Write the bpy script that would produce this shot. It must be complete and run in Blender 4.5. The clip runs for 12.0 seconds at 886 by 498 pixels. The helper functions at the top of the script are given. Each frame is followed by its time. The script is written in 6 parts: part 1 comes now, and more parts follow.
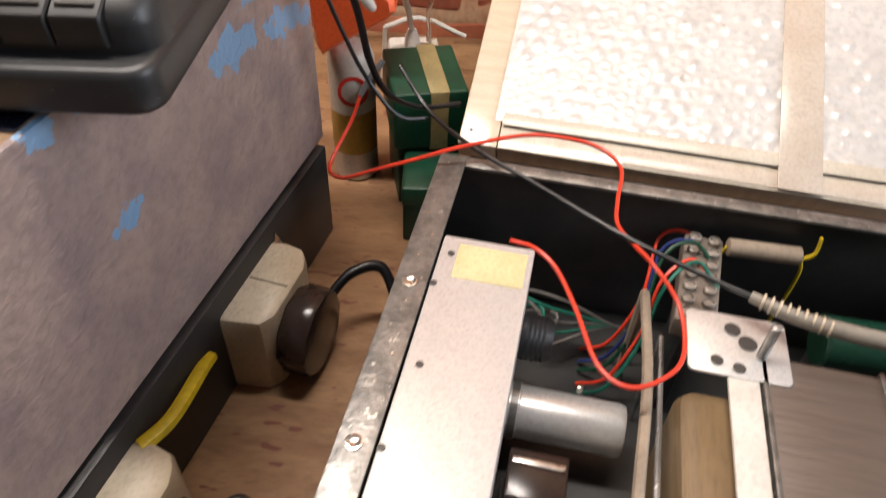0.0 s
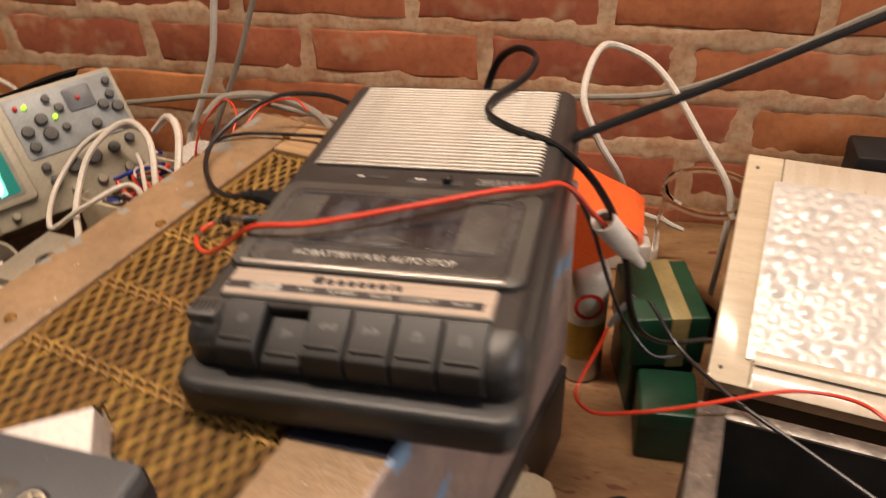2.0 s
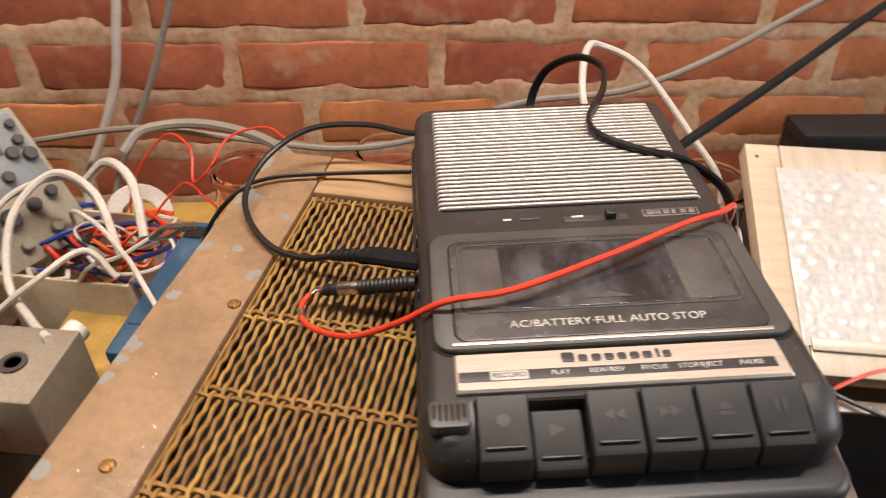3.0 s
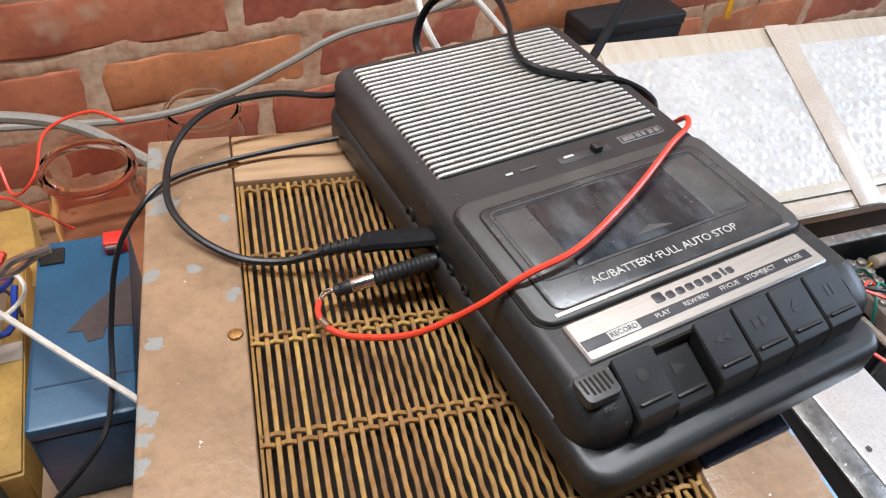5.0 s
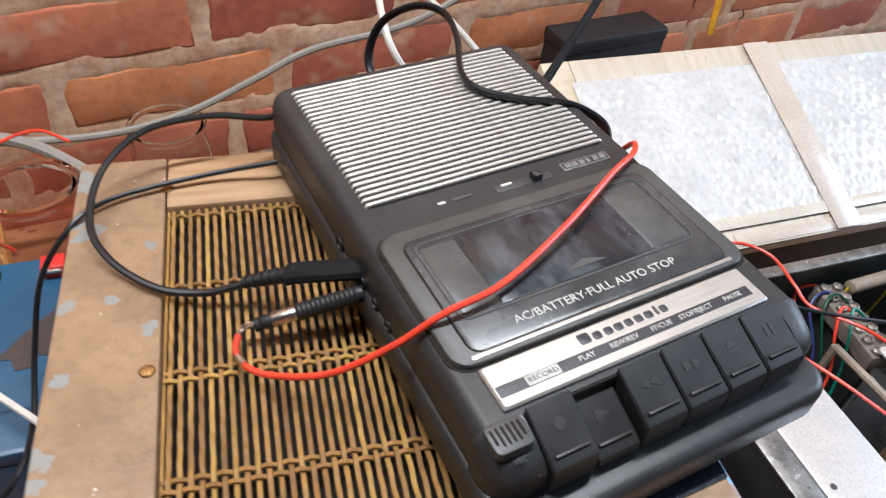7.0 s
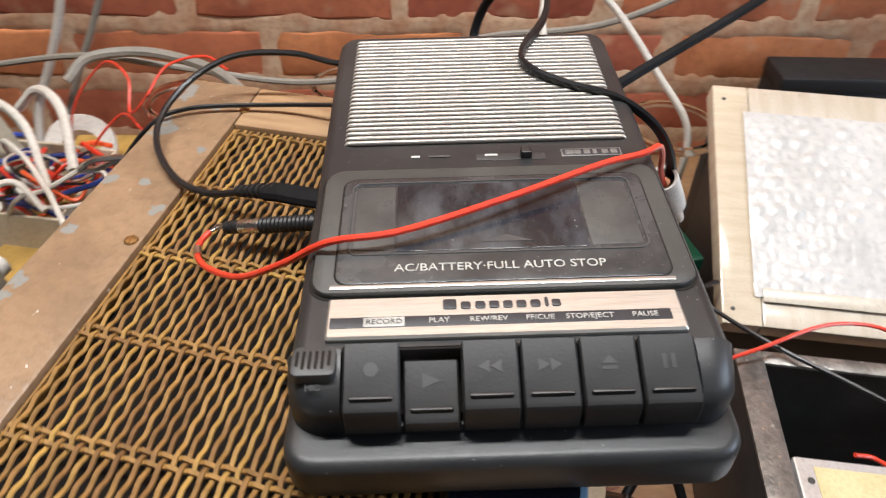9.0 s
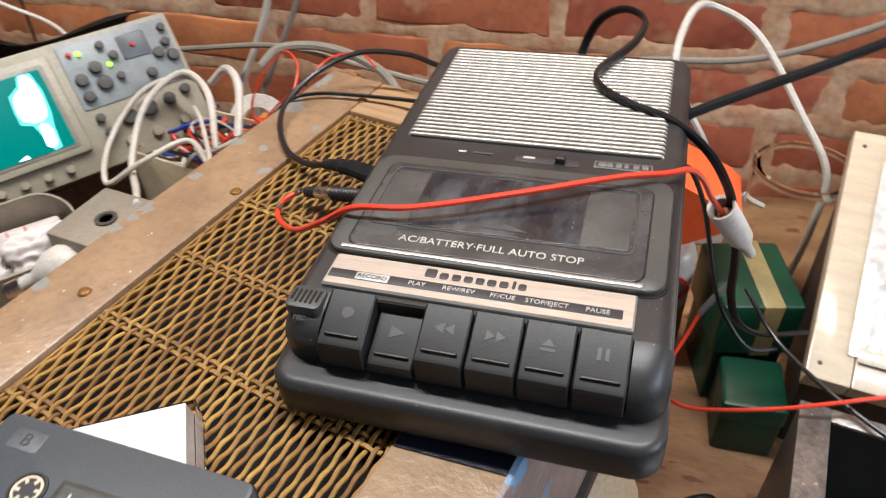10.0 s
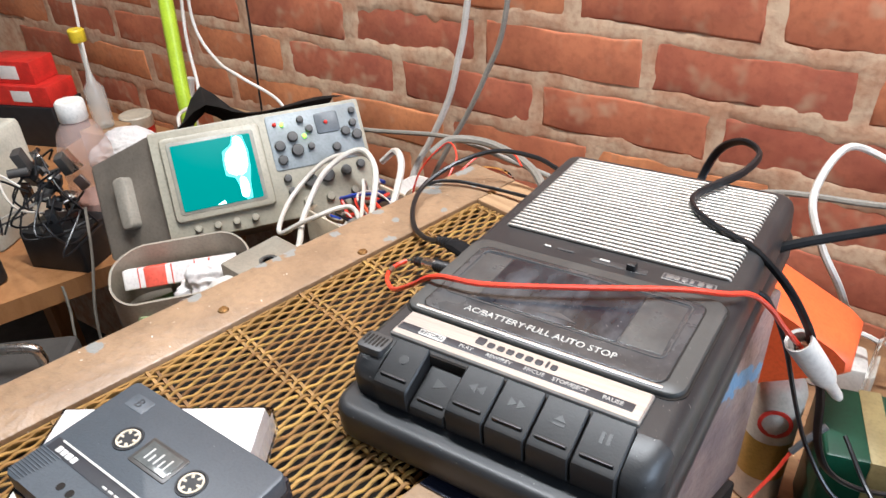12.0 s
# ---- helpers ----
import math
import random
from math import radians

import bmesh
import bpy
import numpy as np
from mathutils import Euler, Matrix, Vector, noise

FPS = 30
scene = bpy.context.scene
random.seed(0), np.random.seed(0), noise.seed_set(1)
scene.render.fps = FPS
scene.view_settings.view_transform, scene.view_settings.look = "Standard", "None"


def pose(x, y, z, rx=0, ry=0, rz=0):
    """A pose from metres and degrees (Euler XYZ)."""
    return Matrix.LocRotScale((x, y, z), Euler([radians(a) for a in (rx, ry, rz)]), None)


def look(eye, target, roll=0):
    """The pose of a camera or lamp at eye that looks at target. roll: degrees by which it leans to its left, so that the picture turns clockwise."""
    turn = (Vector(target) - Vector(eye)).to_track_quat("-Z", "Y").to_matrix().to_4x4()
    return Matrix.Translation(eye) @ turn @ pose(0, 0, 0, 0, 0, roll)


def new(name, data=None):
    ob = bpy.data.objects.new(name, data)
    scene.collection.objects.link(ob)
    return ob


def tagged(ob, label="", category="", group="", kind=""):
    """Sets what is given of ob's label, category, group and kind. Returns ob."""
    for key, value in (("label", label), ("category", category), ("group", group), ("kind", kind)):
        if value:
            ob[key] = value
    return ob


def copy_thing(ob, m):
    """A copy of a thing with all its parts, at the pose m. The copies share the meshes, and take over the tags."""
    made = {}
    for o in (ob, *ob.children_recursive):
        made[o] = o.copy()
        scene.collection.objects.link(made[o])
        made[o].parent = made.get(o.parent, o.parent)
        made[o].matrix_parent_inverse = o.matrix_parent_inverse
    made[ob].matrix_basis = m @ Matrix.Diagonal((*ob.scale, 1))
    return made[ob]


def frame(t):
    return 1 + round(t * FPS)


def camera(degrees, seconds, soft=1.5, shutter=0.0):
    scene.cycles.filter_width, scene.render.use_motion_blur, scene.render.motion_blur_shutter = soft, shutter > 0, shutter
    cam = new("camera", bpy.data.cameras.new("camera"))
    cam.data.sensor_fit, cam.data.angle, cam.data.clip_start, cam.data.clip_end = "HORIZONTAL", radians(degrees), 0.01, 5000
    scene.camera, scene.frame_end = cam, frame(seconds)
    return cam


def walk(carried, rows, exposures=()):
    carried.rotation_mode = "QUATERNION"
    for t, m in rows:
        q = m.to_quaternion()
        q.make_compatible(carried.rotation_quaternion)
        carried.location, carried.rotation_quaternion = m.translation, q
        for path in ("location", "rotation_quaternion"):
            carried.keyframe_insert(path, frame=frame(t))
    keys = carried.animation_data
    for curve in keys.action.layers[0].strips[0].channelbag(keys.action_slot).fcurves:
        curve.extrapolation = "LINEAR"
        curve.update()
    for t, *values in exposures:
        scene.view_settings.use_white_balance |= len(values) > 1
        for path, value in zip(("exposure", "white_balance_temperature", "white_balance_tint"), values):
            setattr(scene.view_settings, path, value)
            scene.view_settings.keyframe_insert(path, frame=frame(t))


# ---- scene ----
cam = camera(63.0, 12.0, soft=1.2, shutter=0.6)
PATH = [
    (0, (0.267, -0.373, 0.166), (0.216, 1.062, -1.226), 2.6),
    (0.5, (0.294, -0.355, 0.188), (0.088, 1.108, -1.16), 1.3),
    (1, (0.287, -0.361, 0.226), (-0.134, 1.097, -1.076), -0.5),
    (1.5, (0.259, -0.366, 0.257), (-0.259, 1.122, -0.975), -2.2),
    (2, (0.174, -0.336, 0.258), (-0.258, 1.206, -0.94), -3.2),
    (2.5, (0.068, -0.314, 0.253), (-0.122, 1.282, -0.938), -1.3),
    (4.5, (-0.121, -0.237, 0.259), (0.567, 1.04, -1.117), 5.6),
    (5, (-0.139, -0.228, 0.258), (0.64, 1.0, -1.114), 6.7),
    (5.5, (-0.138, -0.225, 0.264), (0.653, 1.007, -1.098), 5.9),
    (6, (-0.139, -0.226, 0.266), (0.646, 1.014, -1.093), 5.4),
    (6.5, (-0.127, -0.224, 0.271), (0.64, 1.008, -1.105), 4.8),
    (7, (-0.099, -0.228, 0.258), (0.675, 1.024, -1.097), 6.6),
    (7.5, (-0.082, -0.24, 0.238), (0.628, 1.048, -1.117), 7.4),
    (9.5, (0.083, -0.296, 0.243), (-0.135, 1.18, -1.089), -0.9),
    (10, (0.122, -0.31, 0.253), (-0.349, 1.131, -1.051), -2.6),
    (10.5, (0.151, -0.318, 0.258), (-0.494, 1.133, -0.958), -2.2),
    (11, (0.168, -0.327, 0.261), (-0.633, 1.081, -0.911), -2.6),
    (11.5, (0.185, -0.327, 0.266), (-0.724, 1.057, -0.855), -2.6),
    (12, (0.189, -0.329, 0.273), (-0.782, 1.05, -0.801), -2.8),
]
EXPOSURES = [(0.0, 0.13, 6450, 15), (0.5, -0.1, 6550, 14), (1.5, -0.4, 7500, 21), (2.0, -0.25, 7900, 21), (2.5, -0.03, 7450, 20), (4.5, 0.14, 5550, 10), (7.5, 0.18, 5450, 10), (9.5, 0.1, 5900, 10), (10.5, 0.17, 5800, 10), (11.0, 0.36, 5700, 9), (12.0, 0.55, 5500, 9)]
walk(cam, [(t, look(eye, target, roll)) for t, eye, target, roll in PATH], EXPOSURES)

# ---- own helpers ----
def rrect(x0, y0, x1, y1, r, n=5):
    """A rounded rectangle, counter-clockwise."""
    r = max(min(r, (x1 - x0) / 2 - 1e-5, (y1 - y0) / 2 - 1e-5), 1e-5)
    pts = []
    for cx, cy, a0 in ((x1 - r, y1 - r, 0), (x0 + r, y1 - r, 90), (x0 + r, y0 + r, 180), (x1 - r, y0 + r, 270)):
        for i in range(n):
            a = radians(a0 + 90 * i / (n - 1))
            pts.append((cx + r * math.cos(a), cy + r * math.sin(a)))
    return pts


def loft(bm, rings, m=None, closed=True):
    """Skin over rings of equal length, capped at both ends."""
    rows = [[bm.verts.new(m @ Vector(p) if m else Vector(p)) for p in ring] for ring in rings]
    k = len(rows[0])
    for a, b in zip(rows, rows[1:]):
        for i in range(k):
            bm.faces.new((a[i], a[(i + 1) % k], b[(i + 1) % k], b[i]))
    if closed:
        bm.faces.new(rows[0][::-1])
        bm.faces.new(rows[-1])
    return bm


def rbox(bm, x0, y0, z0, x1, y1, z1, r=0.002, bt=0.001, bb=0.0005, n=4, m=None):
    """A box rounded in plan, with eased top and bottom edges."""
    rings = []
    for z, i in ((z0, bb), (z0 + bb, 0), (z1 - bt, 0), (z1 - bt * 0.3, bt * 0.3), (z1, bt)):
        rings.append([(x, y, z) for x, y in rrect(x0 + i, y0 + i, x1 - i, y1 - i, max(r - i, 1e-4), n)])
    return loft(bm, rings, m)


def rim_band(bm, x0, y0, x1, y1, r, w, z0, z1, n=6, m=None):
    """A raised border round a rounded rectangle."""
    k = []
    for i, z in ((0, z0), (w * 0.2, z1), (w * 0.8, z1), (w, z0)):
        k.append([bm.verts.new(m @ Vector((x, y, z)) if m else Vector((x, y, z))) for x, y in rrect(x0 + i, y0 + i, x1 - i, y1 - i, max(r - i, 3e-4), n)])
    for a, b in zip(k, k[1:] + k[:1]):
        for i in range(len(a)):
            bm.faces.new((a[i], a[(i + 1) % len(a)], b[(i + 1) % len(a)], b[i]))
    return bm


def lathe(bm, profile, seg=24, m=None, caps=True):
    """A turned body: profile of (radius, z)."""
    rings = [[(r * math.cos(2 * math.pi * i / seg), r * math.sin(2 * math.pi * i / seg), z) for i in range(seg)] for r, z in profile]
    return loft(bm, rings, m, caps)


def spline(pts, steps=8):
    pts = [Vector(p) for p in pts]
    ext = [2 * pts[0] - pts[1], *pts, 2 * pts[-1] - pts[-2]]
    out = []
    for a, b, c, d in zip(ext, ext[1:], ext[2:], ext[3:]):
        for i in range(steps):
            t = i / steps
            out.append(0.5 * (2 * b + (c - a) * t + (2 * a - 5 * b + 4 * c - d) * t * t + (3 * b - a - 3 * c + d) * t ** 3))
    return out + [pts[-1]]


def tube(bm, pts, r, seg=8, steps=8, flat=1.0, up=(0, 0, 1), taper=None):
    """A round or flat cord along a smooth line."""
    line = spline(pts, steps)
    side, rings = None, []
    for i, p in enumerate(line):
        d = (line[min(i + 1, len(line) - 1)] - line[max(i - 1, 0)]).normalized()
        if side is None:
            side = d.cross(Vector(up))
            if side.length < 1e-3:
                side = d.cross(Vector((1, 0, 0)))
        side = (side - d * side.dot(d)).normalized()
        nor = side.cross(d)
        rr = r * (taper(i / (len(line) - 1)) if taper else 1)
        rings.append([p + side * math.cos(2 * math.pi * k / seg) * rr * flat + nor * math.sin(2 * math.pi * k / seg) * rr for k in range(seg)])
    return loft(bm, rings)


def thing(name, m, label="", category="", group="", kind=""):
    ob = new(name)
    ob.empty_display_size = 0.02
    ob.matrix_world = m
    return tagged(ob, label, category, group, kind)


def mesh_of(name, bm, angle=38):
    me = bpy.data.meshes.new(name)
    bmesh.ops.recalc_face_normals(bm, faces=bm.faces[:])
    bm.to_mesh(me)
    bm.free()
    for p in me.polygons:
        p.use_smooth = True
    me.set_sharp_from_angle(angle=radians(angle))
    return me


def part(name, bm, material, parent=None, label="", angle=38, m=None):
    """Links a bmesh (or a ready mesh) as one mesh object under a thing or a part."""
    me = mesh_of(name, bm, angle) if isinstance(bm, bmesh.types.BMesh) else bm
    if material and not me.materials:
        me.materials.append(material)
    ob = new(name, me)
    if parent:
        ob.parent = parent
    if m is not None:
        ob.matrix_basis = m
    return tagged(ob, label)


def solo(name, bm, material, label, category, m=None, group="", kind="", angle=38):
    return tagged(part(name, bm, material, None, "", angle, m), label, category, group, kind)


def lettering(name, text, size, material, parent, m, label="", depth=0.0002, stretch=1.0):
    cu = bpy.data.curves.new(name, "FONT")
    cu.body, cu.size, cu.align_x, cu.align_y, cu.extrude, cu.resolution_u = text, size, "CENTER", "CENTER", depth, 3
    tmp = bpy.data.objects.new(name, cu)
    scene.collection.objects.link(tmp)
    me = bpy.data.meshes.new_from_object(tmp.evaluated_get(bpy.context.evaluated_depsgraph_get()))
    bpy.data.objects.remove(tmp)
    me.transform(Matrix.Diagonal((stretch, 1, 1, 1)))
    return part(name, me, material, parent, label, m=m)


def B():
    return bmesh.new()


def place(x, y, z, yaw=0):
    return pose(x, y, z, 0, 0, yaw)

# ---- light ----
world = bpy.data.worlds.new("room_air")
scene.world = world
world.use_nodes = True
world.node_tree.nodes["Background"].inputs[0].default_value = (0.75, 0.85, 1.0, 1)
world.node_tree.nodes["Background"].inputs[1].default_value = 0.05


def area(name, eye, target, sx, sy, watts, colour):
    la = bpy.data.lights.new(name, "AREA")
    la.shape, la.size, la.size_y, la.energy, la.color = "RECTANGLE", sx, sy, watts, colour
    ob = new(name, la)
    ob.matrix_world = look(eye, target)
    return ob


area("batten_light", (-0.08, 0.06, 1.245), (-0.08, 0.06, 0), 1.2, 0.09, 31.0, (1.0, 0.93, 0.83))
# Cool daylight lamp added inside the solid right wall, with no window built.
area("cool_fill_light", (2.28, -0.5, 0.75), (0.3, 0.0, -0.1), 0.9, 0.9, 34.0, (0.84, 0.92, 1.0))

# ---- materials ----
def nodes_of(name):
    m = bpy.data.materials.new(name)
    m.use_nodes = True
    nt = m.node_tree
    return m, nt, nt.nodes["Principled BSDF"]


def add(nt, kind, **kw):
    n = nt.nodes.new(kind)
    for k, v in kw.items():
        n.inputs[k].default_value = v
    return n


def mixc(nt, fac, a, b):
    n = nt.nodes.new("ShaderNodeMix")
    n.data_type = "RGBA"
    for sock, v in ((n.inputs[0], fac), (n.inputs[6], a), (n.inputs[7], b)):
        if isinstance(v, bpy.types.NodeSocket):
            nt.links.new(v, sock)
        else:
            sock.default_value = (*v, 1) if isinstance(v, tuple) else v
    return n.outputs[2]


def ramp(nt, sock, lo, hi):
    n = nt.nodes.new("ShaderNodeMapRange")
    n.interpolation_type = "SMOOTHSTEP"
    nt.links.new(sock, n.inputs[0])
    n.inputs[1].default_value, n.inputs[2].default_value = lo, hi
    return n.outputs[0]


def math_node(nt, op, a, b=0.0):
    n = nt.nodes.new("ShaderNodeMath")
    n.operation = op
    for sock, v in ((n.inputs[0], a), (n.inputs[1], b)):
        if isinstance(v, bpy.types.NodeSocket):
            nt.links.new(v, sock)
        else:
            sock.default_value = v
    return n.outputs[0]


def noisy(nt, vec, scale, detail=4.0, rough=0.6):
    n = add(nt, "ShaderNodeTexNoise", Scale=scale, Detail=detail, Roughness=rough)
    nt.links.new(vec, n.inputs["Vector"])
    return n.outputs["Fac"]


def surf(name, c1, c2=None, scale=25.0, rough=0.5, metal=0.0, bump=0.15, bscale=350.0, speck=None, speck_scale=260.0,
         speck_at=0.68, speck_soft=0.03, stretch=(1, 1, 1), spots=None, spot_colour=None, vary=0.0, clear=0.0, coat=0.0, rough_vary=0.12):
    """A surface with slow stains, fine grain, optional specks, placed spots and a change from piece to piece."""
    m, nt, bs = nodes_of(name)
    co = nt.nodes.new("ShaderNodeTexCoord").outputs["Object"]
    mp = nt.nodes.new("ShaderNodeMapping")
    mp.inputs["Scale"].default_value = stretch
    nt.links.new(co, mp.inputs["Vector"])
    vec = mp.outputs[0]
    if vary:
        oi = nt.nodes.new("ShaderNodeObjectInfo")
        va = nt.nodes.new("ShaderNodeVectorMath")
        va.operation = "ADD"
        mul = math_node(nt, "MULTIPLY", oi.outputs["Random"], 17.0)
        nt.links.new(vec, va.inputs[0])
        nt.links.new(mul, va.inputs[1])
        vec = va.outputs[0]
    c2 = c2 or tuple(v * 0.72 for v in c1)
    slow, fine = noisy(nt, vec, scale, 5.0), noisy(nt, vec, bscale, 3.0)
    col = mixc(nt, ramp(nt, slow, 0.35, 0.68), c1, c2)
    col = mixc(nt, math_node(nt, "MULTIPLY", ramp(nt, fine, 0.4, 0.75), 0.35), col, tuple(v * 0.55 for v in c2))
    if vary:
        hsv = nt.nodes.new("ShaderNodeHueSaturation")
        nt.links.new(col, hsv.inputs["Color"])
        nt.links.new(math_node(nt, "ADD", math_node(nt, "MULTIPLY", oi.outputs["Random"], vary), 1 - vary / 2), hsv.inputs["Value"])
        nt.links.new(math_node(nt, "ADD", math_node(nt, "MULTIPLY", oi.outputs["Random"], 0.02), 0.49), hsv.inputs["Hue"])
        col = hsv.outputs[0]
    if spots:
        for cx, cy, cz, r in spots:
            d = nt.nodes.new("ShaderNodeVectorMath")
            d.operation = "DISTANCE"
            nt.links.new(co, d.inputs[0])
            d.inputs[1].default_value = (cx, cy, cz)
            wob = math_node(nt, "MULTIPLY", math_node(nt, "SUBTRACT", noisy(nt, co, 110.0, 4.0), 0.5), r * 3.6)
            edge = math_node(nt, "ADD", d.outputs["Value"], wob)
            col = mixc(nt, ramp(nt, edge, r * 1.02, r * 0.98), col, spot_colour)
    if speck:
        col = mixc(nt, ramp(nt, noisy(nt, vec, speck_scale, 2.0), speck_at, speck_at + speck_soft), col, speck)
    nt.links.new(col, bs.inputs["Base Color"])
    nt.links.new(math_node(nt, "ADD", math_node(nt, "MULTIPLY", math_node(nt, "SUBTRACT", slow, 0.5), rough_vary * 2), rough), bs.inputs["Roughness"])
    bs.inputs["Metallic"].default_value = metal
    if clear:
        bs.inputs["Transmission Weight"].default_value = clear
    if coat:
        bs.inputs["Coat Weight"].default_value = coat
        bs.inputs["Coat Roughness"].default_value = 0.15
    if bump:
        bp = add(nt, "ShaderNodeBump", Strength=bump, Distance=0.0012)
        nt.links.new(math_node(nt, "ADD", fine, math_node(nt, "MULTIPLY", slow, 0.8)), bp.inputs["Height"])
        nt.links.new(bp.outputs[0], bs.inputs["Normal"])
    return m


def glass(name, colour, rough=0.02, ior=1.45):
    m, nt, bs = nodes_of(name)
    bs.inputs["Base Color"].default_value = (*colour, 1)
    bs.inputs["Transmission Weight"].default_value, bs.inputs["Roughness"].default_value, bs.inputs["IOR"].default_value = 1.0, rough, ior
    return m


def film(name, colour, alpha):
    """Thin see-through plastic."""
    m, nt, bs = nodes_of(name)
    bs.inputs["Base Color"].default_value = (*colour, 1)
    bs.inputs["Alpha"].default_value, bs.inputs["Roughness"].default_value = alpha, 0.15
    return m


def glow(name, colour, strength):
    m, nt, bs = nodes_of(name)
    bs.inputs["Base Color"].default_value = (*colour, 1)
    bs.inputs["Emission Color"].default_value, bs.inputs["Emission Strength"].default_value = (*colour, 1), strength
    return m


BRICK = surf("brick_clay", (0.50, 0.167, 0.070), (0.37, 0.110, 0.047), 14, 0.85, bump=0.35, bscale=110, vary=0.35, speck=(0.46, 0.26, 0.15), speck_scale=26, speck_at=0.55, speck_soft=0.25)
MORTAR = surf("mortar", (0.56, 0.385, 0.245), (0.47, 0.245, 0.135), 30, 0.95, bump=0.5, bscale=120)
PLASTER = surf("room_paint", (0.36, 0.34, 0.32), None, 3, 0.9, bump=0.1)
BENCH = surf("bench_wood", (0.33, 0.185, 0.088), (0.20, 0.098, 0.043), 9, 0.6, bump=0.2, bscale=90, stretch=(1, 3, 1), speck=(0.16, 0.05, 0.03), speck_scale=30, speck_at=0.64)
RIM = surf("worn_painted_wood", (0.305, 0.20, 0.116), (0.225, 0.145, 0.083), 22, 0.40, bump=0.7, bscale=150, speck=(0.62, 0.57, 0.50), speck_scale=190, speck_at=0.705, spots=((0.012, -0.06, 0, 0.0051), (0.04, -0.075, 0, 0.0038), (0.03, -0.03, 0, 0.0034), (0.041, -0.13, 0, 0.0035), (0.024, -0.11, 0, 0.003),
              *((0.004 + 0.003 * math.sin(y * 900), -y, 0, r) for y, r in ((0.012, 0.006), (0.021, 0.005), (0.052, 0.005), (0.064, 0.004), (0.112, 0.0035), (0.155, 0.004), (0.192, 0.005), (0.202, 0.0045), (0.214, 0.004), (0.265, 0.004), (0.33, 0.0045)))), spot_colour=(0.235, 0.235, 0.215))
BAREWOOD = surf("bare_wood_rail", (0.40, 0.26, 0.135), (0.30, 0.175, 0.085), 12, 0.6, bump=0.2, stretch=(1, 14, 1))
PURPLE = surf("mauve_textured_paint", (0.335, 0.245, 0.210), (0.235, 0.175, 0.165), 26, 0.42, bump=1.0, bscale=190,
              spots=((0.27, -0.213, -0.071, 0.0075), (0.27, -0.226, -0.075, 0.003), (0.27, -0.118, -0.041, 0.010), (0.27, -0.102, -0.041, 0.012), (0.27, -0.086, -0.043, 0.010), (0.27, -0.058, -0.050, 0.007), (0.27, -0.044, -0.053, 0.010), (0.27, -0.028, -0.056, 0.009), (0.27, -0.010, -0.064, 0.007),
                     (0.27, -0.072, -0.012, 0.012), (0.27, -0.055, -0.012, 0.009), (0.27, -0.219, -0.004, 0.006), (0.27, -0.245, -0.003, 0.007), (0.27, -0.28, -0.001, 0.006), (0.27, -0.31, -0.001, 0.005), (0.27, -0.35, -0.001, 0.005), (0.27, -0.40, -0.001, 0.006)), spot_colour=(0.17, 0.30, 0.46))
BLACKPAINT = surf("black_board", (0.018, 0.017, 0.017), (0.03, 0.028, 0.026), 20, 0.45, bump=0.1)
CANE = surf("cane_strip", (0.34, 0.19, 0.048), (0.18, 0.095, 0.026), 60, 0.62, bump=0.2, bscale=500, vary=0.5, stretch=(1, 0.3, 1))
# Dark cloth; also stands in for the shade in gaps, slots and holes.
CLOTHSHADE = surf("dark_backing_and_gap_shade", (0.012, 0.008, 0.005), None, 40, 0.95)
PLASTIC = surf("charcoal_plastic", (0.019, 0.020, 0.0215), (0.030, 0.030, 0.030), 30, 0.42, bump=0.08, bscale=900, speck=(0.20, 0.195, 0.18), speck_scale=520, speck_at=0.725)
PLASTIC2 = surf("grey_black_panel", (0.036, 0.037, 0.038), (0.050, 0.050, 0.048), 30, 0.46, bump=0.08, bscale=1000, speck=(0.24, 0.23, 0.21), speck_scale=600, speck_at=0.735)
CANE.node_tree.nodes["Principled BSDF"].inputs["Specular IOR Level"].default_value = 0.3
DOORDUST = surf("dusty_door_plastic", (0.046, 0.046, 0.043), (0.066, 0.065, 0.060), 30, 0.5, bump=0.08, bscale=1000, speck=(0.26, 0.25, 0.22), speck_scale=600, speck_at=0.72)
PADGREY = surf("grey_inner_pad", (0.075, 0.077, 0.075), (0.052, 0.053, 0.052), 60, 0.3, bump=0.05, speck=(0.2, 0.2, 0.19), speck_scale=500, speck_at=0.73)
KEYMAT = surf("key_plastic", (0.012, 0.012, 0.0125), (0.017, 0.017, 0.017), 40, 0.46, bump=0.06, bscale=900, speck=(0.12, 0.12, 0.11), speck_scale=500, speck_at=0.76)
WINDOW = surf("smoked_door_window", (0.026, 0.028, 0.031), (0.072, 0.074, 0.075), 30, 0.26, bump=0.05, speck=(0.16, 0.16, 0.15), speck_scale=650, speck_at=0.70)
# Pale blue streaks in the colour stand in for reflections; specks are dust.
DARKWIN = surf("dark_window_sheen", (0.012, 0.014, 0.018), (0.070, 0.078, 0.088), 55, 0.17, bump=0.03, stretch=(1, 0.45, 1), speck=(0.22, 0.22, 0.22), speck_scale=650, speck_at=0.73, rough_vary=0.2)
SILVER = surf("brushed_silver", (0.62, 0.60, 0.56), (0.54, 0.52, 0.48), 40, 0.34, metal=0.75, bump=0.1, stretch=(0.2, 4, 1))
GRILLSILVER = surf("grille_silver", (0.66, 0.63, 0.57), (0.58, 0.55, 0.49), 40, 0.38, metal=0.55, bump=0.05)
GREYMETAL = surf("dull_grey_metal", (0.24, 0.235, 0.225), None, 40, 0.4, metal=0.4, bump=0)
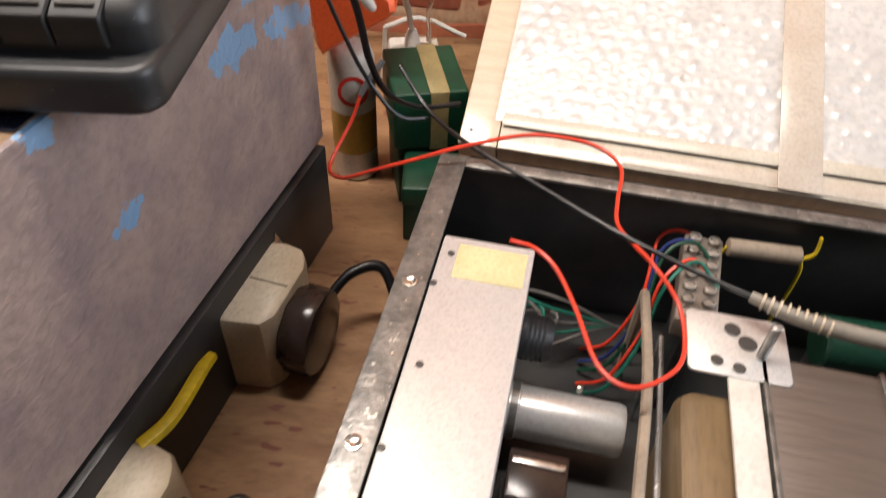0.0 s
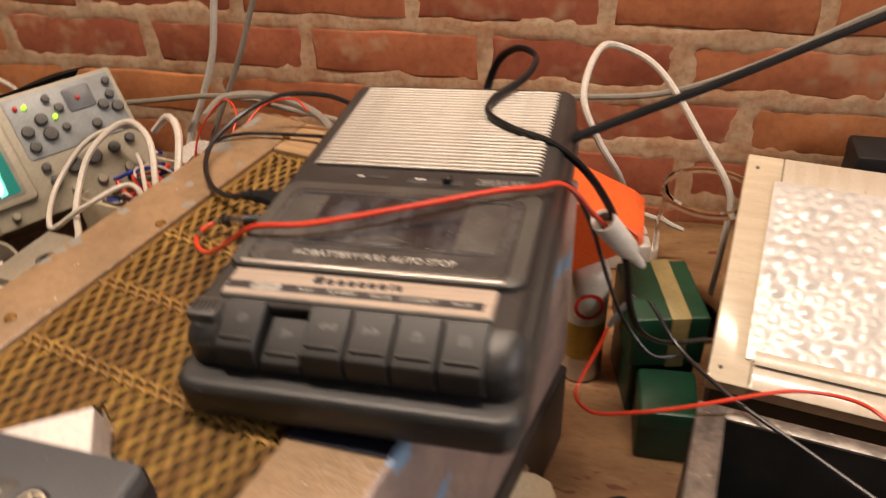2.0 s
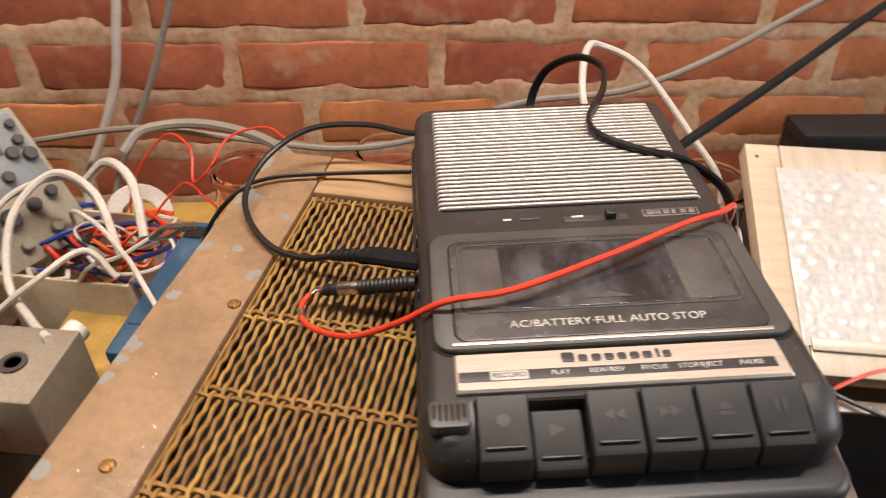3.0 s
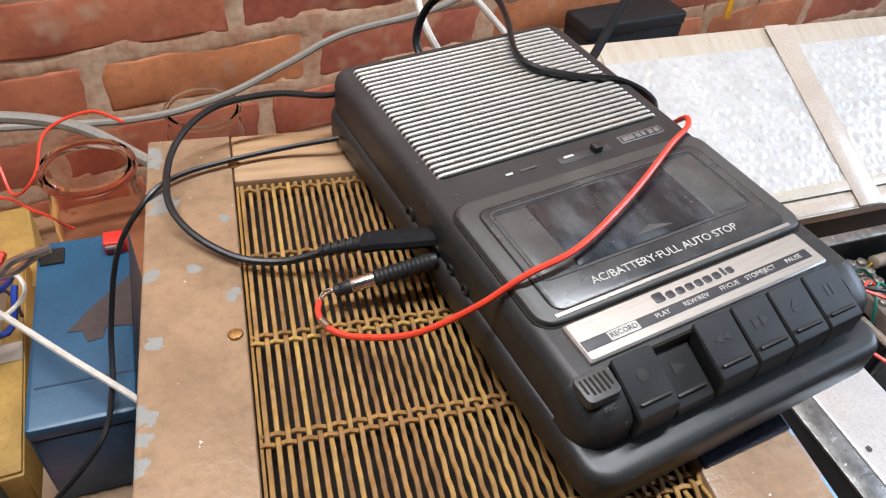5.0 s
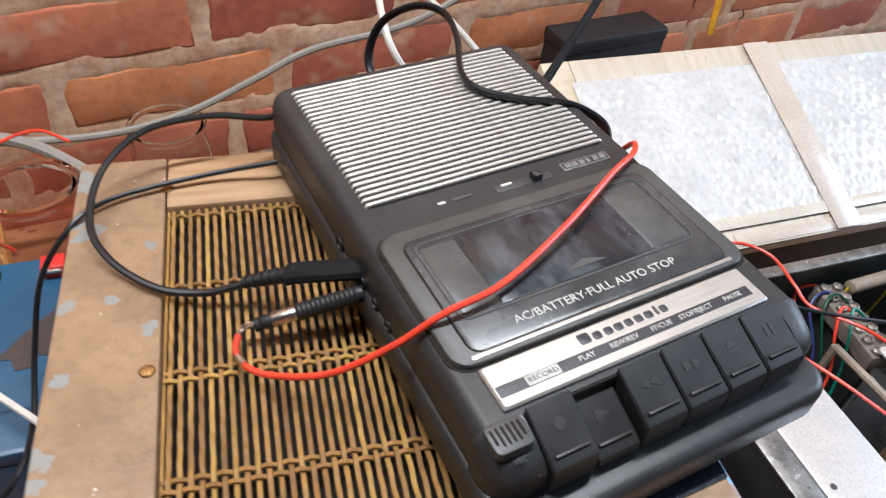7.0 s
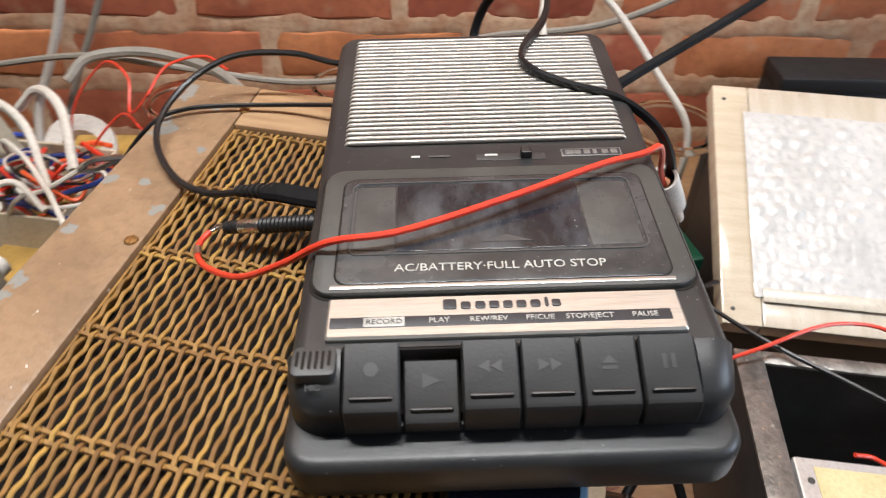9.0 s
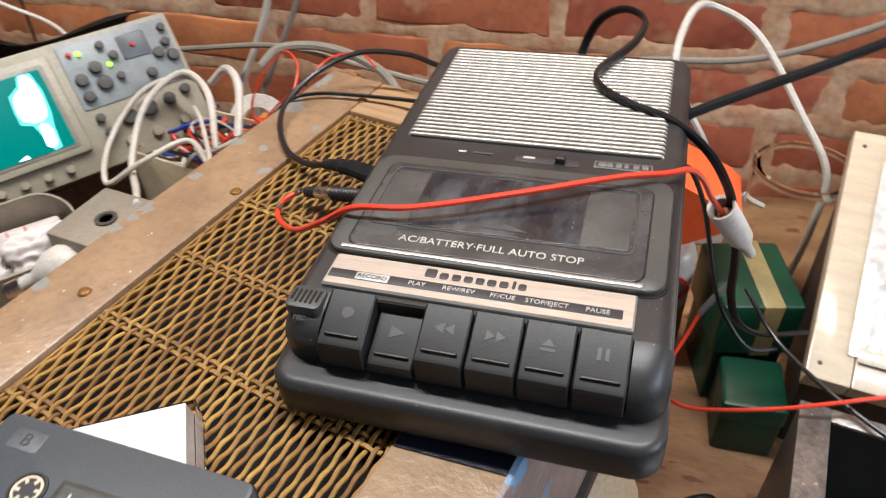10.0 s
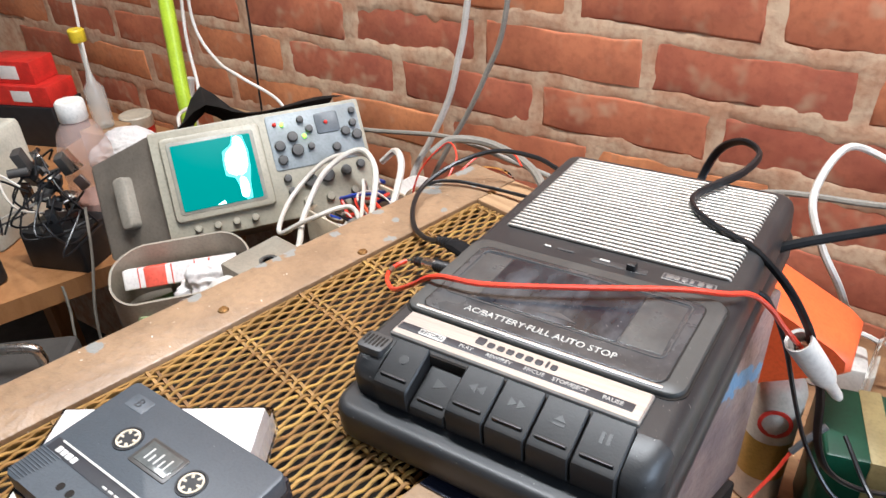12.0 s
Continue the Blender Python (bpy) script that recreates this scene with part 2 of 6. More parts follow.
WHITEPRINT = surf("white_print", (0.55, 0.54, 0.50), None, 30, 0.5, bump=0)
EMBOSS = surf("embossed_grey", (0.036, 0.036, 0.036), None, 30, 0.35, bump=0)
GREYPRINT = surf("grey_moulding", (0.07, 0.07, 0.07), None, 30, 0.4, bump=0)
INK = surf("dark_print", (0.03, 0.03, 0.035), None, 30, 0.5, bump=0)
CABLEMATT = surf("dull_black_cable_pvc", (0.012, 0.012, 0.013), None, 50, 0.75, bump=0.0)
CABLEMATT.node_tree.nodes["Principled BSDF"].inputs["Specular IOR Level"].default_value = 0.12
RUBBER = surf("black_rubber", (0.014, 0.014, 0.015), None, 50, 0.5, bump=0.05)
CABLE = surf("black_cable_pvc", (0.009, 0.0095, 0.011), None, 50, 0.36, bump=0.0)
REDWIRE = surf("red_wire_pvc", (0.72, 0.055, 0.022), (0.64, 0.045, 0.02), 50, 0.35, bump=0.0)
WHITECABLE = surf("white_cable_pvc", (0.62, 0.58, 0.52), (0.52, 0.47, 0.40), 20, 0.45, bump=0.0)
GREYCABLE = surf("grey_cable_pvc", (0.26, 0.235, 0.195), (0.21, 0.185, 0.15), 20, 0.5, bump=0.0)
CHROME = surf("nickel", (0.74, 0.71, 0.66), None, 60, 0.27, metal=1.0, bump=0.0)
STEEL = surf("worn_steel", (0.36, 0.35, 0.33), (0.17, 0.165, 0.155), 60, 0.42, metal=0.8, bump=0.4, bscale=250, speck=(0.6, 0.6, 0.57), speck_scale=200, speck_at=0.68)
BLACKSTEEL = surf("black_chassis_steel", (0.030, 0.031, 0.033), (0.06, 0.058, 0.055), 12, 0.38, metal=0.3, bump=0.1)
ALU = surf("bare_aluminium", (0.80, 0.79, 0.77), (0.72, 0.71, 0.69), 30, 0.4, metal=0.6, bump=0.1, bscale=500)
PINE = surf("pale_pine", (0.62, 0.53, 0.39), (0.54, 0.44, 0.31), 14, 0.5, coat=0.7, bump=0.2, stretch=(1, 8, 1), speck=(0.30, 0.2, 0.1), speck_scale=60, speck_at=0.72)
PINEX = surf("pale_pine_rail", (0.60, 0.53, 0.43), (0.52, 0.44, 0.33), 14, 0.42, coat=1.0, bump=0.2, stretch=(8, 1, 1), speck=(0.28, 0.18, 0.1), speck_scale=60, speck_at=0.70)
BUBBLE = surf("silvery_bubble_wrap", (0.66, 0.645, 0.62), (0.56, 0.545, 0.52), 22, 0.31, metal=0.15, bump=0.25, bscale=160, speck=(0.42, 0.38, 0.33), speck_scale=75, speck_at=0.72)
TAPE = surf("brown_packing_tape", (0.56, 0.49, 0.41), (0.50, 0.42, 0.34), 20, 0.3, bump=0.1)
CREAM = surf("aged_cream_plastic", (0.60, 0.52, 0.39), (0.52, 0.43, 0.30), 25, 0.4, bump=0.06, speck=(0.32, 0.25, 0.17), speck_scale=200, speck_at=0.74)
BAKELITE = surf("brown_bakelite", (0.035, 0.022, 0.018), (0.028, 0.018, 0.015), 30, 0.22, bump=0.0)
YELLOW = surf("yellow_tape", (0.72, 0.52, 0.02), None, 60, 0.4, bump=0.05)
LABEL = surf("yellowed_paper_label", (0.62, 0.54, 0.30), (0.55, 0.46, 0.23), 30, 0.7, bump=0.05)
GREEN = surf("dark_green_paint", (0.005, 0.060, 0.030), (0.004, 0.042, 0.022), 25, 0.4, bump=0.1)
ORANGE = surf("orange_plastic", (0.85, 0.13, 0.03), (0.80, 0.11, 0.025), 20, 0.45, bump=0.03)
CANWHITE = surf("can_print_white", (0.64, 0.60, 0.53), (0.55, 0.48, 0.38), 20, 0.35, bump=0.0)
CANGOLD = surf("can_print_gold", (0.45, 0.28, 0.06), None, 20, 0.35, metal=0.2, bump=0.0)
BLUE = surf("blue_battery_case", (0.022, 0.085, 0.16), (0.018, 0.065, 0.125), 20, 0.38, bump=0.06, speck=(0.25, 0.33, 0.38), speck_scale=80, speck_at=0.755)
REDCAP = surf("red_plastic", (0.62, 0.03, 0.02), None, 40, 0.35, bump=0)
CARD = surf("brown_cardboard", (0.30, 0.20, 0.12), (0.24, 0.155, 0.09), 15, 0.85, bump=0.1)
PAPER = surf("white_paper_insert", (0.72, 0.68, 0.64), (0.66, 0.60, 0.58), 20, 0.6, bump=0.03)
TAPEGREY = surf("slate_grey_cassette", (0.060, 0.070, 0.082), (0.052, 0.060, 0.070), 30, 0.45, bump=0.08, bscale=900, speck=(0.3, 0.3, 0.3), speck_scale=420, speck_at=0.765)
CLEARCASE = glass("clear_case_plastic", (0.92, 0.93, 0.93), 0.04)
JARGLASS = glass("jar_glass", (0.97, 0.985, 0.97), 0.01, 1.12)
SCOPE = surf("beige_scope_case", (0.33, 0.30, 0.225), (0.26, 0.235, 0.175), 15, 0.5, bump=0.05)
SCOPEPANEL = surf("blue_grey_scope_panel", (0.25, 0.275, 0.285), (0.19, 0.205, 0.205), 20, 0.45, bump=0.03)
DARKGREY = surf("dark_grey_plastic", (0.06, 0.055, 0.05), None, 30, 0.45, bump=0.04)
SCREEN = glow("scope_screen_glow", (0.0, 0.36, 0.285), 0.62)
SCREEN.node_tree.nodes["Principled BSDF"].inputs["Base Color"].default_value = (0.002, 0.03, 0.028, 1)
SCREEN.node_tree.nodes["Principled BSDF"].inputs["Specular IOR Level"].default_value = 0.1
HALO = glow("scope_halo_glow", (0.12, 0.72, 0.66), 0.9)
TRACE = glow("scope_trace_glow", (0.75, 1.0, 1.0), 2.2)
LED = glow("green_led_glow", (0.35, 1.0, 0.05), 2.0)
LIME = surf("lime_paint", (0.50, 0.66, 0.03), None, 20, 0.4, bump=0.02)
TRAY = surf("grey_brown_tray", (0.30, 0.26, 0.20), (0.23, 0.195, 0.15), 15, 0.5, bump=0.06)
PINKPLASTIC = film("pink_bottle_plastic", (0.75, 0.55, 0.48), 0.32)
FROSTED = film("frosted_plastic", (0.72, 0.70, 0.62), 0.35)
WHITEPL = surf("white_plastic", (0.68, 0.65, 0.60), (0.60, 0.56, 0.50), 25, 0.4, bump=0.03)
OCHRE = surf("ochre_card", (0.45, 0.27, 0.06), None, 20, 0.7, bump=0.05)
BENCHEDGE = surf("orange_bench_edge", (0.42, 0.20, 0.075), (0.33, 0.145, 0.05), 10, 0.5, bump=0.1, stretch=(6, 6, 1))
LAMPWHITE = glow("tube_glow", (1.0, 0.93, 0.82), 3.0)

# ---- setting ----
WALL_Y, BENCH_Z, ROOM_TOP = 0.44, -0.26, 1.30


def slab(name, x0, y0, z0, x1, y1, z1, mat, label, cat):
    b = B()
    rbox(b, x0, y0, z0, x1, y1, z1, 0.001, 0.001, 0.001, 2)
    return solo(name, b, mat, label, cat, kind="structure")


wall_back = slab("wall_back", -2.4, WALL_Y + 0.006, -1.0, 2.4, WALL_Y + 0.12, ROOM_TOP, MORTAR, "old red brick wall with smeared sandy mortar", "wall")
slab("wall_left", -2.52, -2.4, -1.0, -2.4, WALL_Y + 0.12, ROOM_TOP, PLASTER, "plain painted workshop wall", "wall")
slab("wall_right", 2.4, -2.4, -1.0, 2.52, WALL_Y + 0.12, ROOM_TOP, PLASTER, "plain painted workshop wall", "wall")
slab("wall_front", -2.4, -2.52, -1.0, 2.4, -2.4, ROOM_TOP, PLASTER, "plain painted workshop wall", "wall")
slab("floor", -2.52, -2.52, -1.06, 2.52, WALL_Y + 0.12, -1.0, DARKGREY, "dark workshop floor below the bench", "floor")
slab("ceiling", -2.52, -2.52, ROOM_TOP, 2.52, WALL_Y + 0.12, ROOM_TOP + 0.05, PLASTER, "plain painted workshop ceiling", "ceiling")

# the bench on which the cabinet and the chassis stand
b = B()
rbox(b, -0.42, -0.62, BENCH_Z - 0.03, 0.98, WALL_Y, BENCH_Z, 0.002, 0.002, 0.001, 2)
bench = thing("workbench", place(0, 0, 0), "brown wooden workbench with reddish stains", "workbench")
part("benchtop", b, BENCH, bench)
for x, y in ((-0.40, -0.56), (0.90, -0.56), (-0.40, 0.36), (0.90, 0.36)):
    b = B()
    rbox(b, x, y, -1.0, x + 0.06, y + 0.06, BENCH_Z - 0.03, 0.003, 0.001, 0.001, 2)
    part("leg", b, BENCH, bench)

# lamp over the bench
lamp = thing("batten_lamp", place(-0.08, 0.06, 1.25), "white fluorescent batten lamp under the ceiling", "lamp")
b = B()
rbox(b, -0.6, -0.03, 0.0, 0.6, 0.03, 0.05, 0.004, 0.004, 0.002)
part("housing", b, WHITEPL, lamp)

# ---- speaker cabinet with the cane front lying upwards ----
CW, CD, CH = 0.270, 0.530, 0.168
CAB = place(-0.110, 0.150, 0, -13)
cab = thing("speaker_cabinet", CAB, "worn mauve and brown wooden speaker cabinet with woven cane front", "speaker cabinet")


def cab_box(name, x0, y0, z0, x1, y1, z1, mat, label="", bt=0.0015):
    b = B()
    rbox(b, x0, y0, z0, x1, y1, z1, 0.0015, bt, 0.001, 3)
    return part(name, b, mat, cab, label)


cab_box("rim", 0.0, -CD, -0.014, 0.046, 0.0, 0.0, RIM, "brown painted rim with grey paint spots")
cab_box("rim", 0.2185, -CD, -0.014, CW - 0.002, -0.0455, 0.0, RIM)
cab_box("rim", 0.0465, -0.045, -0.014, CW - 0.002, -0.001, 0.0, BAREWOOD, "bare brown wooden rail")
cab_box("rim", 0.0465, -CD, -0.014, 0.218, -CD + 0.045, 0.0, RIM)
cab_box("side_panel", CW - 0.014, -CD, -CH, CW, 0.0, -0.0002, PURPLE, "mauve textured paint flaking to light blue", 0.003)
cab_box("side_panel", 0.001, -CD, -CH, 0.013, -0.001, -0.0145, PURPLE)
cab_box("back_panel", 0.0135, -0.012, -CH, CW - 0.0145, 0.0, -0.0145, PURPLE)
cab_box("front_panel", 0.0135, -CD, -CH, CW - 0.0145, -CD + 0.012, -0.0145, PURPLE)
cab_box("bottom_panel", 0.0135, -CD + 0.0125, -CH, CW - 0.0145, -0.0125, -CH + 0.012, PURPLE)
backing = cab_box("backing", 0.047, -CD + 0.0455, -0.016, 0.218, -0.0455, -0.014, CLOTHSHADE, "dark cloth behind the cane")
for x, y in ((0.047, -0.029), (0.041, -0.155), (0.030, -0.258), (0.022, -0.40), (0.235, -0.06), (0.245, -0.43)):
    b = B()
    lathe(b, [(0.0036, -0.001), (0.0036, 0.0002), (0.003, 0.0009), (0.0012, 0.0012)], 14)
    rbox(b, -0.0029, -0.0004, 0.0008, 0.0029, 0.0004, 0.00145, 0.0001, 0.0001, 0.0001, 2)
    part("screw", b, surf("brass_screw", (0.36, 0.20, 0.07), None, 200, 0.4, metal=0.8) if x == 0.047 else bpy.data.materials["brass_screw"], cab, m=place(x, y, 0, 37 * x * 300))

# woven cane: warp strips along the cabinet, pairs of weft strips across
PITCH, WARP = 0.0042, 41
ROWS_W = [-0.0505 - 0.0525 * k for k in range(9)]
b = B()
rbox(b, 0.0468, -0.4845, -0.0098, 0.0482, -0.0458, -0.003, 0.0003, 0.0002, 0.0002, 2)
weave = part("cane_grille", b, CANE, cab, "golden brown woven cane strips")


def strip(length_axis, phase):
    """A strip that dips under and over the crossing ones."""
    b = B()
    rings = []
    if length_axis == "warp":
        # up over one cross strip, under the next, and waving from pair to pair
        lift, knots = 0.0009 * phase, [(-0.046, 0.0)]
        for r in ROWS_W:
            knots += [(r + 0.0008, lift), (r - 0.0008, lift), (r - 0.0037, -lift), (r - 0.0053, -lift)]
            if r - 0.0525 >= ROWS_W[-1] - 0.001:
                knots += [(r - 0.0053 - 0.0464 * k / 28, -lift * math.cos(math.pi * 7 * k / 28)) for k in range(1, 28)]
        knots.append((-0.4845, 0.0))
        for y, z in knots:
            rings.append([(x, y, z - 0.0034 + h) for x, h in ((-0.00114, 0.0), (0.00114, 0.0), (0.00090, 0.0007), (-0.00090, 0.0007))])
    else:
        k = int(0.172 / (PITCH / 2))
        for i in range(k + 1):
            x = 0.047 + i * PITCH / 2
            z = 0.0008 * phase * (1 if (i // 2) % 2 else -1) * (1 if i % 2 else 0)
            rings.append([(x, y, z - 0.0034 + h) for y, h in ((0.0011, 0.0), (-0.0011, 0.0), (-0.0009, 0.0008), (0.0009, 0.0008))])
    return mesh_of("cane_strip", loft(b, rings))


warps, wefts = [strip("warp", 1), strip("warp", -1)], [strip("weft", 1), strip("weft", -1)]
for k in range(WARP):
    part("cane_strip", warps[k % 2], CANE, weave, m=Matrix.Translation((0.0500 + k * PITCH, 0, 0)))
for r in ROWS_W:
    for j in ((0, 1) if r < -0.06 else (0,)):
        part("cross_strip", wefts[j], CANE, weave, m=Matrix.Translation((0, r - 0.0045 * j, 0.0002)))

# Black patch on the rim: dark paint together with the recorder's painted shade.
b = B()
pts = [(0.2195, -0.263), (0.268, -0.251), (0.268, -0.2255), (0.2195, -0.2245)]
pts = [(x + 0.0015 * math.sin(31 * y * 40 + k), y + 0.002 * math.cos(k * 2.0)) for k, (x, y) in enumerate(pts)]
loft(b, [[(x, y, 0.0003) for x, y in pts], [(x, y, 0.0012) for x, y in pts]])
part("tape_patch", b, surf("black_gloss_patch", (0.010, 0.012, 0.022), None, 60, 0.25, bump=0.3, speck=(0.3, 0.33, 0.4), speck_scale=160, speck_at=0.74), cab, "glossy black patch on the rim, dark paint with painted shade")

# black board with sockets below the cabinet
base = thing("socket_board", CAB, "black painted board under the cabinet, with mains sockets along its side", "socket board")
b = B()
rbox(b, 0.006, -CD + 0.02, BENCH_Z, CW + 0.004, -0.006, -CH - 0.004, 0.002, 0.002, 0.001, 3)
part("board", b, BLACKPAINT, base)
b = B()
rbox(b, 0.02, -CD + 0.03, -CH - 0.004, CW - 0.012, -0.02, -CH, 0.002, 0.0005, 0.0005, 3)
part("packing_strip", b, BLACKPAINT, base)

# ---- cassette recorder ----
REC = pose(0.0071, 0.0031, -0.0022, 0.25, -2.1, 0.1)
rec = thing("cassette_recorder", REC, "dusty black cassette recorder with silver grille, play key pressed", "cassette recorder")
b = B()
rings = [[(x, y, z) for x, y in rrect(-0.0175 + i, -0.1535 + i, 0.1434 - i, 0.1185 - i, 0.012 - i, 6)]
         for z, i in ((0.004, 0.004), (0.006, 0.0008), (0.008, 0), (0.0205, 0), (0.0226, 0.0008), (0.0240, 0.0024), (0.0244, 0.0045))]
loft(b, rings)
part("lower_case", b, PLASTIC, rec)
b = B()
rings = [[(x, y, z) for x, y in rrect(-0.0150 + i, -0.1206, 0.1415 - i, 0.118 - i, max(0.012 - i, 0.004), 6)]
         for z, i in ((0.0205, 0.0005), (0.030, 0), (0.0405, 0.0006), (0.0445, 0.0018), (0.0468, 0.0042), (0.0475, 0.0065))]
# square front corners, where the cheeks join
rings = [[(x, y if y > -0.10 else -0.1206, z) for x, y, z in ring] for ring in rings]
loft(b, rings)
CHEEK = [(-0.1204, 0.0205), (-0.1204, 0.0475), (-0.1240, 0.0470), (-0.1310, 0.0448), (-0.1370, 0.0415), (-0.1398, 0.0380), (-0.1405, 0.0340), (-0.1400, 0.0205)]
for flip in (False, True):
    rings = []
    for dx, back, drop in ((0.0002, 0.0125, 0.0065), (0.0010, 0.0088, 0.0040), (0.0028, 0.0050, 0.0022), (0.0065, 0.0018, 0.0), (0.0110, 0.0, 0.0), ((0.0156 if flip else 0.0201), 0.0, 0.0)):
        x = 0.1426 - dx if flip else -0.0160 + dx
        rings.append([(x, min(y + back * min(1, (-0.1204 - y) / 0.012), -0.1204), z - (drop if z > 0.036 else 0)) for y, z in CHEEK])
    loft(b, rings)
rbox(b, 0.0038, -0.1402, 0.0205, 0.1275, -0.1204, 0.0285, 0.0005, 0.0006, 0.0003, 2)
part("upper_case", b, PLASTIC, rec)
for x in (0.004, 0.126):
    for y in (-0.125, 0.10):
        b = B()
        lathe(b, [(0.006, -0.0024 if x > 0.1 else 0.0), (0.0065, 0.001), (0.0065, 0.0045)], 14, place(x, y, 0))
        part("foot", b, RUBBER, rec)
# speaker grille
b = B()
rbox(b, -0.0030, 0.0020, 0.0474, 0.1300, 0.1095, 0.0482, 0.003, 0.0003, 0.0002)
well = part("speaker_grille", b, CLOTHSHADE, rec, "silver ribbed speaker grille")
b = B()
n_bars = 27
y0b, pitch_b = 0.0030, 0.1060 / n_bars
rings = []
for x, dz in ((-0.0036, -0.0016), (-0.0024, -0.0003), (-0.0004, 0.0), (0.1272, 0.0), (0.1292, -0.0003), (0.1304, -0.0016)):
    rings.append([(x, y, 0.0482 + dz + h) for y, h in ((0.0, 0.0), (0.0019, 0.0), (0.00185, 0.0006), (0.0015, 0.0010), (0.0004, 0.0010), (0.00005, 0.0006))])
bar_mesh = mesh_of("grille_bar", loft(b, rings), 50)
for k in range(n_bars):
    part("grille_bar", bar_mesh, GRILLSILVER, well, m=Matrix.Translation((0, y0b + k * pitch_b, 0)))
# strip with the slider
b = B()
rbox(b, 0.058, -0.0118, 0.0474, 0.0900, -0.0068, 0.0478, 0.0005, 0.0002, 0.0001)
part("slider_track", b, PLASTIC2, rec)
b = B()
rbox(b, 0.0785, -0.0115, 0.0475, 0.0835, -0.0065, 0.0515, 0.0006, 0.0008, 0.0002)
part("slider", b, KEYMAT, rec, "small black slide switch")
b = B()
rbox(b, 0.0975, -0.0105, 0.0474, 0.1255, -0.0045, 0.0479, 0.0005, 0.0002, 0.0001)
badge = part("badge", b, GREYMETAL, rec, "small silver outlined badge")
b = B()
rbox(b, 0.0982, -0.0098, 0.0478, 0.1248, -0.0052, 0.0480, 0.0004, 0.0001, 0.0001)
part("badge_field", b, INK, badge)
for i, w in enumerate((0.004, 0.003, 0.003, 0.002, 0.003, 0.003)):
    b = B()
    rbox(b, 0.0995 + i * 0.0042, -0.0091, 0.0479, 0.0995 + i * 0.0042 + w, -0.0059, 0.0482, 0.0003, 0.0001, 0.0001, 2)
    part("bar_mark", b, GREYMETAL, badge)
for x, w in ((0.028, 0.004), (0.036, 0.010), (0.062, 0.006)):
    b = B()
    rbox(b, x, -0.0085, 0.0476, x + w, -0.0070, 0.0480, 0.0002, 0.0001, 0.0001, 2)
    part("bar_mark", b, WHITEPRINT if w != 0.010 else GREYPRINT, rec)

# cassette door
# Near-black plate puts the shade of the door's gap into its colour.
b = B()
rings = [[(x, y, z) for x, y in rrect(-0.0106 + i, -0.0978 + i * 0.2, 0.1376 - i, -0.0184 - i, 0.0090, 6)] for z, i in ((0.0470, 0), (0.0478, 0))]
loft(b, rings)
part("door_gap", b, CLOTHSHADE, rec)
b = B()
rings = [[(x, y, z) for x, y in rrect(-0.0094 + i, -0.0968 + i * 0.2, 0.1364 - i, -0.0196 - i, 0.0085, 6)]
         for z, i in ((0.0465, 0), (0.0490, 0), (0.0500, 0.0006), (0.0504, 0.0018))]
loft(b, rings)
door = part("cassette_door", b, DOORDUST, rec, "dusty dark grey cassette door with smoked window")
# Near-black border painted as the shade of a groove round the window.
b = B()
rbox(b, -0.0010, -0.0930, 0.0503, 0.1280, -0.0275, 0.05065, 0.006, 0.0001, 0.0001, 6)
part("window_frame", b, CLOTHSHADE, door)
b = B()
rbox(b, -0.0002, -0.0926, 0.0502, 0.1272, -0.0283, 0.0510, 0.0052, 0.0003, 0.0001, 6)
part("window", b, WINDOW, door, "smoked scratched window, dusty")
# Raised rim in a paler grey, which paints an edge highlight on it.
b = B()
rim_band(b, 0.0030, -0.0775, 0.1225, -0.0310, 0.0045, 0.0011, 0.0509, 0.0514)
part("window_rim", b, GREYPRINT, door)
b = B()
rbox(b, 0.0225, -0.0755, 0.0508, 0.0985, -0.0335, 0.0513, 0.0008, 0.0002, 0.0001)
part("window_inset", b, DARKWIN, door, "dark cassette view window with pale painted reflections")
for x0, x1 in ((0.0052, 0.0218), (0.0992, 0.1200)):
    b = B()
    rbox(b, x0, -0.0745, 0.0508, x1, -0.0345, 0.0512, 0.0012, 0.0002, 0.0001)
    part("window_pad", b, PADGREY, door)
b = B()
pts = [(0.0560, -0.0715), (0.0770, -0.0715), (0.0665, -0.0675)]
loft(b, [[(x, y, 0.0512) for x, y in pts], [(x, y, 0.0515) for x, y in pts]])
part("arrow_mark", b, GREYPRINT, door)
lettering("door_lettering", "AC/BATTERY·FULL AUTO STOP", 0.0058, WHITEPRINT, door, Matrix.Translation((0.0625, -0.0850, 0.0511)), stretch=1.0)
b = B()
rbox(b, -0.0020, -0.0950, 0.0500, 0.1275, -0.0929, 0.0510, 0.0004, 0.0005, 0.0001)
part("chrome_trim", b, SILVER, door, "thin silver trim line")

# name plate
b = B()
rings = [[(x, y, z) for x, y in rrect(-0.0018 + i, -0.1180 + i, 0.1262 - i, -0.0985 - i, 0.0008, 3)] for z, i in ((0.0465, 0), (0.0490, 0), (0.0499, 0.0008))]
loft(b, rings)
plate = part("name_plate", b, SILVER, rec, "silver name plate with key names")
b = B()
rbox(b, -0.0005, -0.1135, 0.0496, 0.1215, -0.1085, 0.0501, 0.0003, 0.0001, 0.0001)
strip_part = part("label_strip", b, INK, plate, "black strip with white key names")
b = B()
rbox(b, 0.0115, -0.1132, 0.0500, 0.0262, -0.1088, 0.05015, 0.0003, 0.0001, 0.0001, 2)
part("record_field", b, WHITEPRINT, strip_part)
